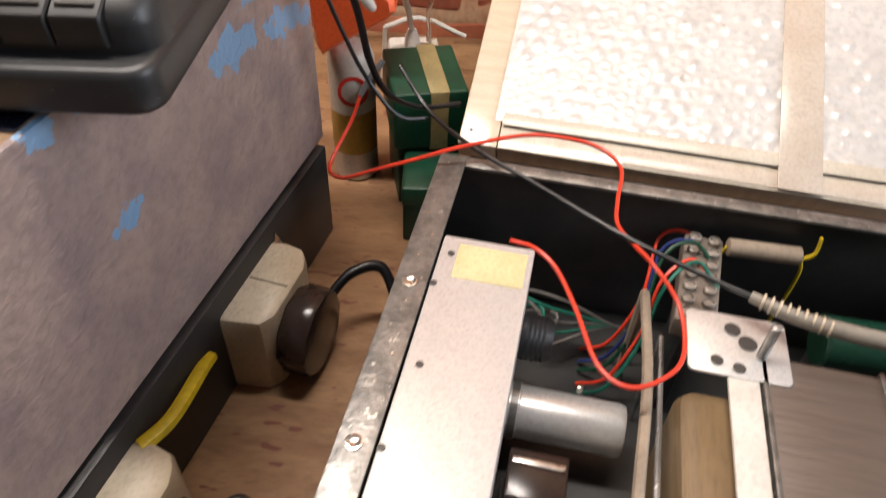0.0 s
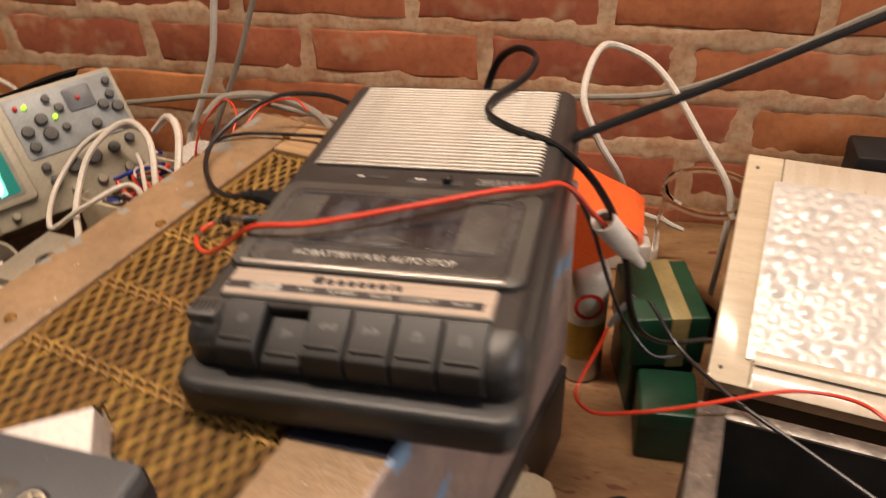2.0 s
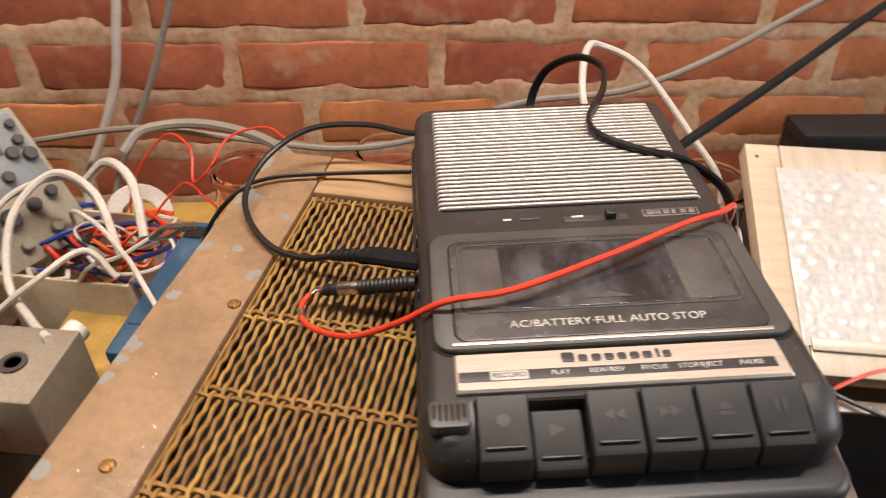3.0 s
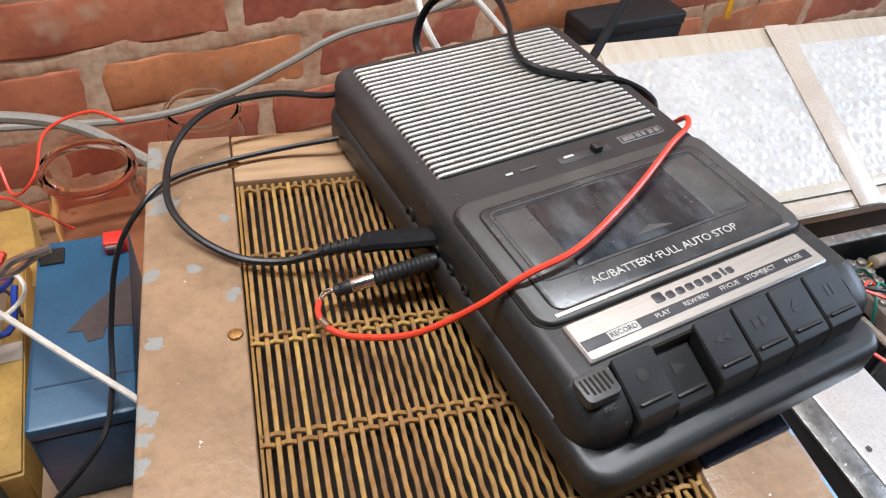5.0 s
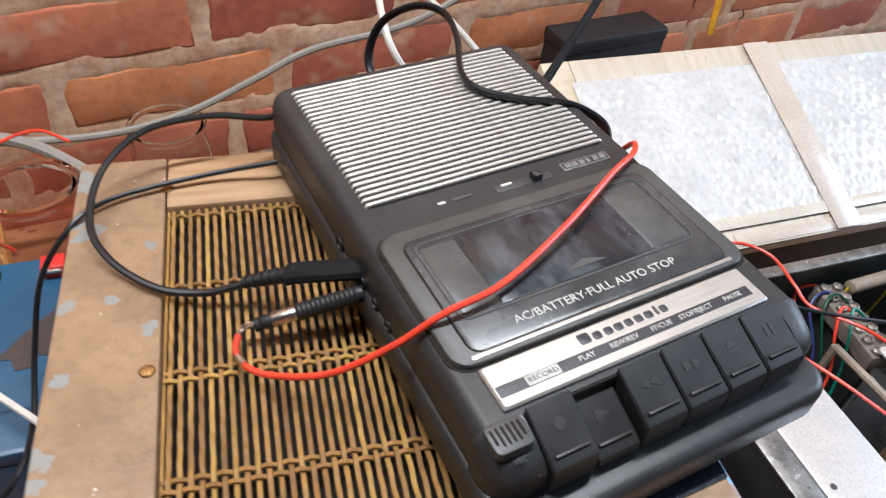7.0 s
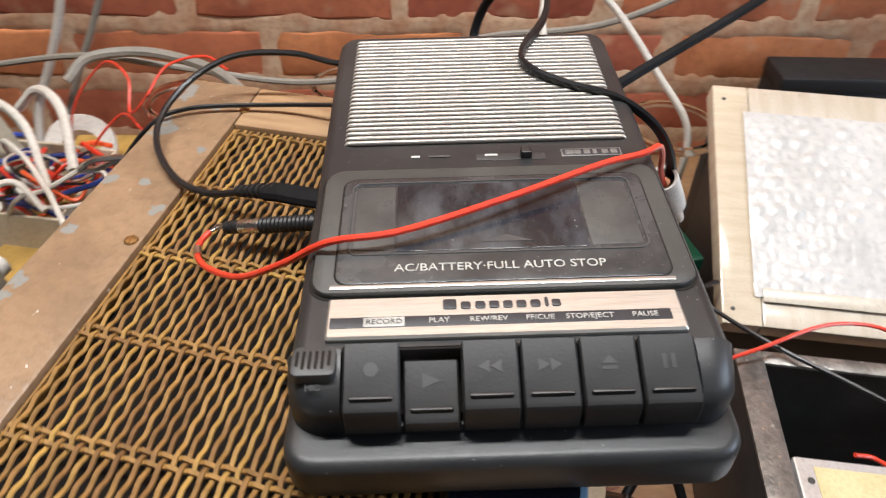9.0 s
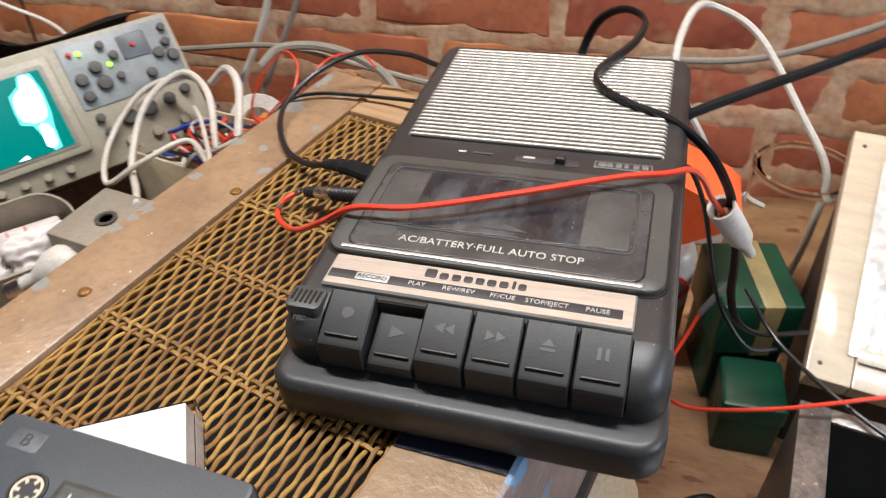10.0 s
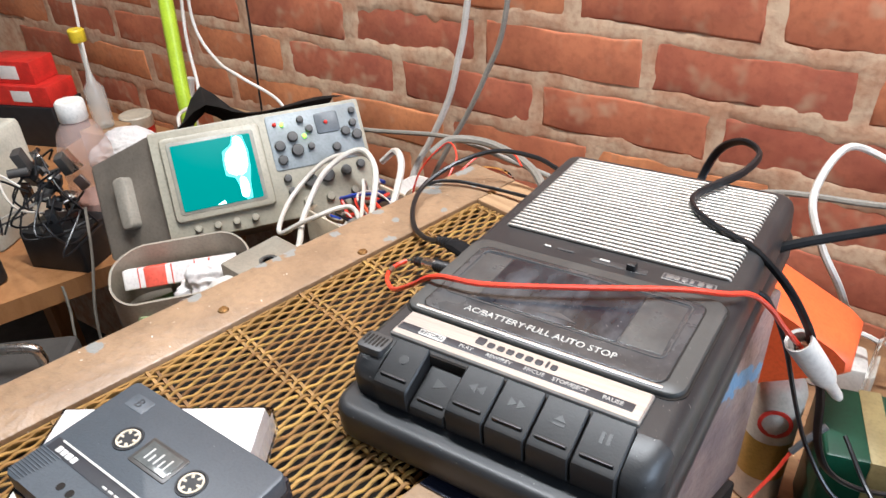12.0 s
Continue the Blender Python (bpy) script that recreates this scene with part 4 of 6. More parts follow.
part("knob", b, RUBBER, alu, "black ribbed plastic knob")
rel = thing("relay", CHM, "black relay with clear glossy cover in the chassis", "relay")
b = B()
rbox(b, 0.062, -0.196, -0.240, 0.096, -0.165, -0.200, 0.002, 0.0015, 0.0005)
part("cover", b, BAKELITE, rel)
b = B()
rbox(b, 0.064, -0.175, -0.2005, 0.094, -0.1715, -0.1985, 0.0005, 0.0003, 0.0002)
part("strip", b, CHROME, rel)
b = B()
rbox(b, 0.060, -0.200, -0.258, 0.098, -0.161, -0.2405, 0.001, 0.0005, 0.0003)
part("socket", b, RUBBER, rel)
rel2 = copy_thing(rel, CHM @ Matrix.Translation((-0.004, -0.048, 0)))

# terminal block
term = thing("terminal_block", CHM @ pose(0.161, -0.043, -0.160, 0, 0, -6), "grey plastic terminal block with two rows of screws", "terminal block")
b = B()
rbox(b, -0.0125, -0.040, -0.015, 0.0125, 0.040, 0.0, 0.001, 0.001, 0.0005)
part("block", b, surf("taupe_nylon", (0.20, 0.165, 0.135), None, 60, 0.5, bump=0.1), term)
for k in range(7):
    for s in (-1, 1):
        b = B()
        y = -0.0345 + k * 0.0115
        lathe(b, [(0.0040, -0.001), (0.0042, 0.0035), (0.0032, 0.0042), (0.0026, 0.0025)], 12, Matrix.Translation((s * 0.0062, y, 0)))
        part("terminal", b, surf("dull_terminal", (0.33, 0.29, 0.25), None, 80, 0.45, metal=0.4) if k == 0 and s == -1 else bpy.data.materials["dull_terminal"], term)
b = B()
rbox(b, -0.004, -0.035, -0.0985, 0.004, 0.035, -0.0155, 0.001, 0.0005, 0.0005)
part("bracket", b, BLACKSTEEL, term)

# transformer
tr = thing("transformer", CHM, "mains transformer with grey-brown laminated core and white bracket", "transformer")
b = B()
rbox(b, 0.192, -0.330, -0.258, 0.256, -0.102, -0.156, 0.002, 0.0015, 0.0005)
core = part("core", b, surf("laminated_core", (0.145, 0.115, 0.095), (0.115, 0.088, 0.072), 20, 0.45, metal=0.3, bump=0.5, bscale=420, stretch=(0.06, 1, 1)), tr, "grey-brown laminations")
for x in (0.1905, 0.2545):
    b = B()
    rbox(b, x, -0.330, -0.258, x + 0.003, -0.100, -0.1545, 0.0005, 0.0004, 0.0003, 2)
    part("core_edge", b, STEEL, core)
b = B()
rbox(b, 0.172, -0.300, -0.1585, 0.189, -0.112, -0.156, 0.001, 0.0006, 0.0003)
part("white_bracket", b, WHITEPL, tr, "white painted bracket")
b = B()
rbox(b, 0.150, -0.122, -0.1565, 0.2065, -0.076, -0.1545, 0.004, 0.0006, 0.0003)
top = part("bracket_plate", b, ALU, tr, "bright bracket plate with worn holes")
for x, y, r in ((0.176, -0.088, 0.004), (0.184, -0.097, 0.0045), (0.166, -0.113, 0.003), (0.178, -0.116, 0.003)):
    b = B()
    lathe(b, [(r, -0.1545), (r * 1.2, -0.1538), (r * 0.6, -0.1535)], 14, Matrix.Translation((x, y, 0)))
    part("nut", b, DARKGREY, top)
b = B()
lathe(b, [(0.0028, -0.155), (0.0028, -0.128), (0.002, -0.1275)], 10, Matrix.Translation((0.1905, -0.105, 0)))
part("stud", b, STEEL, tr)
b = B()
rbox(b, 0.146, -0.320, -0.250, 0.190, -0.125, -0.165, 0.012, 0.010, 0.002, 5)
part("winding", b, surf("waxed_winding", (0.22, 0.15, 0.075), (0.15, 0.10, 0.05), 30, 0.5, bump=0.4, stretch=(1, 0.2, 5)), tr, "waxed brown winding")
b = B()
rbox(b, 0.160, -0.290, -0.258, 0.260, -0.215, -0.1500, 0.003, 0.002, 0.0005)
part("clamp_frame", b, DARKGREY, tr)

for pts, r, mat, label in (
        ([(0.128, -0.06, -0.165), (0.130, -0.13, -0.163), (0.126, -0.20, -0.160), (0.122, -0.28, -0.160)], 0.0032, surf("beige_rod", (0.34, 0.27, 0.20), None, 40, 0.5), "beige sleeved rod across the chassis"),
        ([(0.139, -0.09, -0.170), (0.138, -0.15, -0.170), (0.134, -0.28, -0.168)], 0.0018, STEEL, "thin steel rod across the chassis")):
    b = B()
    tube(b, pts, r, 8, 5)
    for x, y, z in (pts[0], pts[-1]):
        lathe(b, [(r, BENCH_Z + 0.002), (r, z)], 8, Matrix.Translation((x, y, 0)))
    ob = solo("chassis_rod", b, mat, label, "rod", CHM)
b = B()
lathe(b, [(0.0045, 0.0), (0.0060, 0.001), (0.0060, 0.046), (0.0045, 0.047)], 18, pose(0.178, -0.014, -0.156, 0, 90, 3))
tb = tagged(part("wirewound_resistor", b, surf("resistor_ceramic", (0.30, 0.235, 0.17), None, 40, 0.7), None, m=CHM), "brown ceramic tube resistor on wire legs", "resistor")
b = B()
tube(b, [(0.225, -0.014, -0.156), (0.231, -0.014, -0.150), (0.231, -0.012, -0.138)], 0.0012, 6, 4)
tube(b, [(0.225, -0.014, -0.156), (0.227, -0.016, -0.175), (0.224, -0.010, -0.256)], 0.0012, 6, 4)
tube(b, [(0.178, -0.014, -0.156), (0.174, -0.012, -0.18), (0.172, -0.008, -0.256)], 0.0012, 6, 4)
part("leg", b, YELLOW, tb)
coil = thing("green_coil", CHM, "dark green coil former in the chassis", "coil")
b = B()
lathe(b, [(0.016, 0.0), (0.018, 0.002), (0.018, 0.085), (0.016, 0.087)], 24, pose(0.245, -0.045, -0.196, 0, 90, 2))
part("former", b, surf("bottle_green", (0.008, 0.040, 0.024), None, 30, 0.3), coil)
b = B()
rbox(b, 0.250, -0.060, -0.258, 0.330, -0.030, -0.2135, 0.002, 0.001, 0.0005)
part("foot", b, BLACKSTEEL, coil)
for k, (mat, dy, dz) in enumerate(((GREEN, 0.0, 0.0), (surf("navy_wire", (0.02, 0.035, 0.16), None, 50, 0.4), 0.008, -0.006), (REDWIRE, -0.012, -0.004), (surf("teal_wire", (0.01, 0.16, 0.11), None, 50, 0.4), -0.02, 0.002), (REDWIRE, 0.02, -0.010))):
    b = B()
    tube(b, [(0.172, -0.03 + dy, -0.163 + dz), (0.156, -0.02 + dy, -0.152 + dz), (0.138, -0.03 + dy * 1.5, -0.160 + dz), (0.132, -0.055 + dy, -0.195), (0.118, -0.065 + dy, -0.235), (0.10, -0.06 + dy, -0.255)], 0.0013, 6, 6)
    solo("hookup_wire", b, mat, "thin coloured hook-up wire at the terminal block", "wire", CHM, group="hook-up wires")
for k in range(5):
    b = B()
    y = -0.02 - k * 0.008
    tube(b, [(0.004 + k * 0.01, -0.02, -0.250), (0.03 + k * 0.012, -0.03 - k * 0.004, -0.215), (0.075, -0.035 - k * 0.006, -0.21 - k * 0.006), (0.12, -0.03, -0.235), (0.15, -0.02 - k * 0.003, -0.254)], 0.0012, 6, 6)
    solo("hookup_wire", b, (surf("grey_wire", (0.16, 0.15, 0.14), None, 50, 0.4) if k == 0 else bpy.data.materials["grey_wire"]) if k % 2 == 0 else bpy.data.materials["teal_wire"], "thin loose hook-up wire on the chassis floor", "wire", CHM, group="hook-up wires")

# ---- framed bubble-wrap panel leaning behind the chassis ----
LIDM = pose(0.2585, 0.068, -0.150, 22.8, 0, -8.6)
lid = thing("framed_panel", LIDM, "pine-framed panel covered with silvery bubble wrap, leaning", "framed panel")
LW, LH = 0.50, 0.216
for nm, x0, y0, x1, y1, mat in (("stile", 0.0, 0.0, 0.029, LH, PINE), ("stile", LW - 0.029, 0.0, LW, LH, PINE), ("rail", 0.0295, 0.0, LW - 0.0295, 0.027, PINEX), ("rail", 0.0295, LH - 0.030, LW - 0.0295, LH, PINEX)):
    b = B()
    rbox(b, x0, y0, -0.018, x1, y1, 0.0, 0.001, 0.0012, 0.0008, 3)
    part(nm, b, mat, lid)
b = B()
nx, ny = 210, 74
x0, y0, dx, dy = 0.024, 0.023, (LW - 0.048) / 210, (LH - 0.049) / 74
rng = random.Random(5)
squash = {}
grid = []
for j in range(ny + 1):
    row = []
    for i in range(nx + 1):
        x, y = x0 + i * dx, y0 + j * dy
        jj = math.floor(y / 0.0130)
        ii = math.floor((x + (0.0075 if jj % 2 else 0)) / 0.015)
        cx, cy = (ii + 0.5) * 0.015 - (0.0075 if jj % 2 else 0), (jj + 0.5) * 0.0130
        k = squash.setdefault((ii, jj), rng.random())
        d = math.hypot(x - cx, y - cy) / 0.0058
        h = 0.0
        if d < 1:
            h = 0.0011 * (1 - d * d) * (0.5 + k) if k > 0.5 else 0.0007 * (math.exp(-((d - 0.75) / 0.2) ** 2)) - 0.0002 * (1 - d)
        h += 0.0012 * noise.noise((x * 25, y * 25, 3.0)) + 0.0004 * noise.noise((x * 160, y * 160, 1.0))
        edge = min(i, nx - i, j, ny - j)
        row.append(b.verts.new((x, y, 0.0010 + h * min(1, edge / 3))))
    grid.append(row)
for j in range(ny):
    for i in range(nx):
        b.faces.new((grid[j][i], grid[j][i + 1], grid[j + 1][i + 1], grid[j + 1][i]))
part("bubble_wrap", b, BUBBLE, lid, "silvery white bubble wrap sheet", 180)
b = B()
rbox(b, 0.026, 0.026, -0.012, LW - 0.026, LH - 0.027, -0.004, 0.001, 0.0005, 0.0005, 2)
part("panel_board", b, CARD, lid)
for x0, y0, x1, y1, z in ((0.228, 0.001, 0.258, LH - 0.001, 0.0030), (0.03, 0.0190, 0.47, 0.0300, 0.0026), (0.12, 0.002, 0.30, 0.014, 0.0006)):
    b = B()
    rbox(b, x0, y0, z, x1, y1, z + 0.0003, 0.0006, 0.0001, 0.0001, 2)
    part("tape_strip", b, TAPE if x1 - x0 < 0.2 else bpy.data.materials.get("clear_dull_tape") or surf("clear_dull_tape", (0.60, 0.55, 0.46), (0.52, 0.46, 0.37), 18, 0.3, bump=0.15), lid, "brown packing tape")
b = B()
lathe(b, [(0.0016, 0.0), (0.0016, 0.0006), (0.001, 0.0009)], 8, Matrix.Translation((0.009, LH - 0.014, 0)))
part("nail", b, DARKGREY, lid)
b = B()
lathe(b, [(0.0016, 0.0), (0.0016, 0.0006), (0.001, 0.0009)], 8, Matrix.Translation((0.008, 0.012, 0)))
part("nail", b, DARKGREY, lid)

stand = B()
pts = [(0.006, 0.030), (0.47, 0.030), (0.47, 0.190), (0.006, 0.190)]
loft(stand, [[(x, y, BENCH_Z) for x, y in pts], [(x, y, -0.1710 + y * 0.4204) for x, y in pts]])
solo("support_box", stand, BLACKPAINT, "black wedge-topped box under the framed panel", "box", place(0.2585, 0.068, 0, -8.6))
bx = B()
rbox(bx, 0.0, 0.0, BENCH_Z, 0.15, 0.05, -0.138, 0.004, 0.001, 0.001)
bcase = thing("black_case", place(0.413, 0.378, 0, -1), "black plastic case behind the framed panel", "case")
part("case_body", bx, RUBBER, bcase)
bx = B()
rbox(bx, -0.001, -0.001, -0.1378, 0.151, 0.051, -0.122, 0.004, 0.004, 0.001)
part("lid", bx, RUBBER, bcase)

# ---- things between the cabinet and the panel ----
can = thing("spray_can", place(0.163, 0.168, BENCH_Z), "white and gold spray can with an orange head, on the bench", "spray can")
b = B()
lathe(b, [(0.019, 0.0), (0.0205, 0.002), (0.0205, 0.006), (0.0200, 0.007), (0.0200, 0.030)], 28)
part("foot", b, SILVER, can)
b = B()
lathe(b, [(0.0200, 0.0302), (0.0200, 0.072)], 28)
part("lower_print", b, CANGOLD, can, "gold print")
b = B()
lathe(b, [(0.0200, 0.0722), (0.0200, 0.118), (0.0175, 0.126), (0.012, 0.130)], 28)
up = part("upper_print", b, CANWHITE, can, "off-white print with red round mark")
b = B()
lathe(b, [(0.0100, 0.0), (0.0130, 0.0), (0.0130, 0.0012), (0.0100, 0.0012)], 24, pose(0.004, -0.0192, 0.096, 90, 0, 12) @ Matrix.Diagonal((1, 1.1, 1, 1)), caps=False)
part("round_mark", b, REDCAP, up)
b = B()
prof = [(-0.028, 0.210), (-0.022, 0.212), (0.030, 0.188), (0.040, 0.180), (0.041, 0.171), (0.035, 0.165), (-0.014, 0.134), (-0.018, 0.130), (-0.022, 0.138)]
rings = []
for y, i in ((-0.026, 0.90), (-0.022, 1.0), (0.030, 1.0), (0.034, 0.90)):
    rings.append([((x - 0.002) * i + 0.002, y, (z - 0.178) * i + 0.178) for x, z in prof])
loft(b, rings)
part("spray_head", b, ORANGE, can, "bright orange wedge-shaped plastic head")

gb = thing("green_box", place(0.215, 0.118, BENCH_Z, 14), "dark green painted box with beige tape, on the bench", "box")
b = B()
rbox(b, -0.010, 0.002, 0.062, 0.052, 0.080, 0.114, 0.003, 0.003, 0.001)
part("lid", b, GREEN, gb)
b = B()
rbox(b, -0.006, 0.006, 0.0, 0.048, 0.076, 0.0618, 0.002, 0.001, 0.001)
part("body", b, surf("deep_green_paint", (0.006, 0.045, 0.026), None, 25, 0.45), gb)
b = B()
rbox(b, 0.020, 0.0014, 0.060, 0.036, 0.0806, 0.1146, 0.001, 0.0004, 0.0003, 2)
part("tape_band", b, surf("beige_tape", (0.36, 0.29, 0.13), None, 30, 0.5), gb, "beige tape band")
sg = thing("small_green_box", place(0.2155, 0.072, BENCH_Z, 3), "small dark green metal box on the bench", "box")
b = B()
rbox(b, 0.001, 0.001, 0.0, 0.047, 0.051, 0.0395, 0.003, 0.0005, 0.001)
part("body", b, bpy.data.materials["deep_green_paint"], sg)
b = B()
rbox(b, 0.0, 0.0, 0.0398, 0.048, 0.052, 0.058, 0.003, 0.003, 0.0005)
part("lid", b, GREEN, sg)

jar = thing("glass_jar", place(0.262, 0.262, BENCH_Z), "empty clear glass jar beside the green box", "jar")
b = B()
lathe(b, [(0.036, 0.0), (0.042, 0.003), (0.043, 0.010), (0.043, 0.120), (0.040, 0.132), (0.039, 0.150), (0.041, 0.152), (0.041, 0.156), (0.037, 0.156), (0.0365, 0.132), (0.040, 0.118), (0.040, 0.010), (0.034, 0.006)], 36, caps=True)
part("glass", b, JARGLASS, jar)
b = B()
lathe(b, [(0.0412, 0.1495), (0.0428, 0.1515), (0.0428, 0.1545), (0.0412, 0.1560)], 36, caps=False)
part("rim", b, JARGLASS, jar)
jar3 = copy_thing(jar, place(-0.037, 0.386, BENCH_Z) @ Matrix.Diagonal((0.85, 0.85, 0.80, 1)))
tagged(jar3, "empty clear glass jar behind the cabinet at the wall", "jar")
sock = thing("white_plug", place(0.197, 0.352, BENCH_Z, 10), "white mains plug on the bench near the wall", "mains plug")
b = B()
rbox(b, -0.026, -0.022, 0.0, 0.026, 0.022, 0.032, 0.006, 0.005, 0.002)
part("body", b, WHITEPL, sock)
b = B()
lathe(b, [(0.009, 0.03), (0.008, 0.042), (0.005, 0.050)], 14)
part("cord_grip", b, WHITEPL, sock)
b = B()
tube(b, [(0.170, 0.335, -0.20), (0.205, 0.350, -0.195), (0.255, 0.355, -0.215)], 0.0025, 6, 4)
tube(b, [(0.170, 0.335, -0.20), (0.168, 0.334, -0.235), (0.166, 0.333, -0.2595)], 0.0025, 6, 4)
solo("white_stick", b, WHITEPL, "thin white plastic stick by the wall", "stick")
b = B()
lathe(b, [(0.0042, 0.0), (0.0042, 0.12), (0.0035, 0.122), (0.0012, 0.135)], 8, pose(0.635, 0.372, -0.14, -8, 3, 0))
pen = solo("yellow_pencil", b, surf("pencil_orange", (0.80, 0.38, 0.02), None, 40, 0.4), "orange-yellow pencil standing in a glass tumbler", "pencil")
b = B()
lathe(b, [(0.028, BENCH_Z), (0.030, BENCH_Z + 0.004), (0.032, -0.105), (0.0305, -0.105), (0.0285, BENCH_Z + 0.006)], 24, place(0.632, 0.37, 0))
solo("glass_tumbler", b, JARGLASS, "small clear glass tumbler by the wall", "tumbler")

# ---- left of the cabinet ----
bb = thing("brown_box", place(-0.176, 0.100, 0, -9), "brown cardboard box under the blue battery", "box")
b = B()
rbox(b, -0.034, -0.085, BENCH_Z, 0.026, 0.085, -0.152, 0.001, 0.001, 0.001, 2)
part("box_body", b, CARD, bb)
bat = thing("lead_acid_battery", place(-0.170, 0.104, 0, -9), "dusty blue sealed lead-acid battery with a red terminal", "battery")
b = B()
rbox(b, -0.0285, -0.072, -0.1515, 0.0265, 0.072, -0.0905, 0.003, 0.001, 0.001)
part("case", b, BLUE, bat)
b = B()
rbox(b, -0.0285, -0.0725, -0.0895, 0.0265, 0.0725, -0.080, 0.003, 0.0025, 0.0008)
top = part("lid", b, BLUE, bat)
b = B()
rbox(b, -0.0245, -0.046, -0.0802, 0.0260, -0.0448, -0.0794, 0.0002, 0.0002, 0.0001, 2)
part("lid_step", b, surf("dark_blue_step", (0.012, 0.045, 0.085), None, 30, 0.4), top)
b = B()
pts = [(0.0260, 0.030), (0.0262, -0.012), (0.012, -0.010), (0.010, -0.018), (0.002, -0.019), (-0.001, -0.010), (-0.009, -0.009), (0.004, 0.008)]
loft(b, [[(x, y, -0.0801) for x, y in pts[::-1]], [(x, y, -0.0796) for x, y in pts[::-1]]])
part("torn_label", b, surf("brown_label_residue", (0.045, 0.030, 0.026), None, 60, 0.6), bat, "dark brown torn label")
b = B()
rbox(b, 0.012, 0.052, -0.081, 0.026, 0.064, -0.071, 0.001, 0.001, 0.0005)
t1 = part("terminal_cap", b, REDCAP, bat, "red plastic terminal cap")
b = B()
rbox(b, 0.013, 0.050, -0.0745, 0.024, 0.0525, -0.0725, 0.0003, 0.0003, 0.0002, 2)
part("tab", b, CHROME, t1)
# Raised near-black block, its colour standing in for the well's shade.
b = B()
rbox(b, -0.026, 0.050, -0.081, -0.012, 0.064, -0.0785, 0.001, 0.0005, 0.0005)
part("terminal_well", b, CLOTHSHADE, bat)
cc = thing("crocodile_clip", place(0, 0, 0), "steel crocodile clip on the battery's terminal with coloured wires", "clip")
for s in (-1, 1):
    b = B()
    tube(b, [(-0.180, 0.169, -0.077 + s * 0.0012), (-0.190, 0.165, -0.076 + s * 0.002), (-0.202, 0.160, -0.077 + s * 0.004), (-0.212, 0.156, -0.079)], 0.0022, 6, 5, flat=1.3)
    part("jaw", b, CHROME, cc)
b = B()
tube(b, [(-0.212, 0.156, -0.079), (-0.235, 0.148, -0.09), (-0.27, 0.15, -0.11), (-0.31, 0.16, -0.2)], 0.0018, 6, 6)
part("wire", b, WHITECABLE, cc)
b = B()
tube(b, [(-0.207, 0.104, -0.0600), (-0.182, 0.066, -0.063), (-0.156, 0.028, -0.066), (-0.150, 0.020, -0.072)], 0.0019, 8, 6)
tube(b, [(-0.207, 0.104, -0.0600), (-0.25, 0.16, -0.068), (-0.30, 0.22, -0.10), (-0.31, 0.26, -0.20), (-0.31, 0.27, -0.258)], 0.0019, 8, 6)
solo("cream_cable", b, WHITECABLE, "thin cream cord stretched over the battery", "cable")

jp = thing("pink_glass_jar", place(-0.146, 0.222, BENCH_Z), "pinkish empty glass jar behind the battery", "jar")
b = B()
lathe(b, [(0.026, 0.0), (0.031, 0.003), (0.032, 0.010), (0.032, 0.165), (0.029, 0.180), (0.028, 0.196), (0.030, 0.198), (0.030, 0.203), (0.0265, 0.203), (0.026, 0.180), (0.0295, 0.163), (0.0295, 0.010), (0.024, 0.006)], 32)
part("glass", b, glass("rose_glass", (0.98, 0.82, 0.78), 0.02, 1.12), jp)
b = B()
lathe(b, [(0.0302, 0.1960), (0.0318, 0.1975), (0.0318, 0.2010), (0.0302, 0.2030)], 32, caps=False)
part("rim", b, bpy.data.materials["rose_glass"], jp)
for pts in ([(-0.115, 0.245, -0.045), (-0.135, 0.258, -0.040), (-0.165, 0.252, -0.046), (-0.178, 0.225, -0.060), (-0.195, 0.23, -0.075), (-0.202, 0.26, -0.060), (-0.23, 0.28, -0.06), (-0.27, 0.27, -0.12), (-0.28, 0.26, -0.258)],
            [(-0.165, 0.205, -0.095), (-0.185, 0.220, -0.085), (-0.21, 0.24, -0.085), (-0.25, 0.23, -0.14), (-0.26, 0.225, -0.258)]):
    b = B()
    tube(b, pts, 0.0011, 6, 8)
    solo("thin_red_wire", b, REDWIRE, "thin red wire by the pink jar", "wire", group="thin red wires")
ob = B()
rbox(ob, -0.04, -0.10, BENCH_Z, 0.035, 0.09, -0.150, 0.001, 0.001, 0.001, 2)
ochre = thing("ochre_box", place(-0.250, 0.165, 0, -6), "ochre brown cardboard box beside the battery", "box")
part("box_body", ob, OCHRE, ochre)
for y0, y1, z in ((-0.098, -0.006, -0.1498), (-0.004, 0.088, -0.1496)):
    ob = B()
    rbox(ob, -0.039, y0, z, 0.034, y1, z + 0.0022, 0.001, 0.0008, 0.0004, 2)
    part("lid_flap", ob, OCHRE, ochre)
ob = B()
rbox(ob, -0.039, -0.012, -0.1474, 0.034, 0.004, -0.1470, 0.0005, 0.0001, 0.0001, 2)
part("tape_strip", ob, TAPE, ochre, "brown tape along the flaps")
ob = B()
rbox(ob, -0.03, -0.03, BENCH_Z, 0.035, 0.035, -0.165, 0.006, 0.006, 0.001)
pk = thing("pink_packet", place(-0.232, 0.010, 0, 12), "pink printed packet beside the cabinet", "packet")
part("packet_body", ob, surf("pink_print", (0.72, 0.30, 0.30), (0.66, 0.40, 0.38), 40, 0.5, bump=0.3, bscale=90, speck=(0.08, 0.02, 0.02), speck_scale=70, speck_at=0.66), pk)

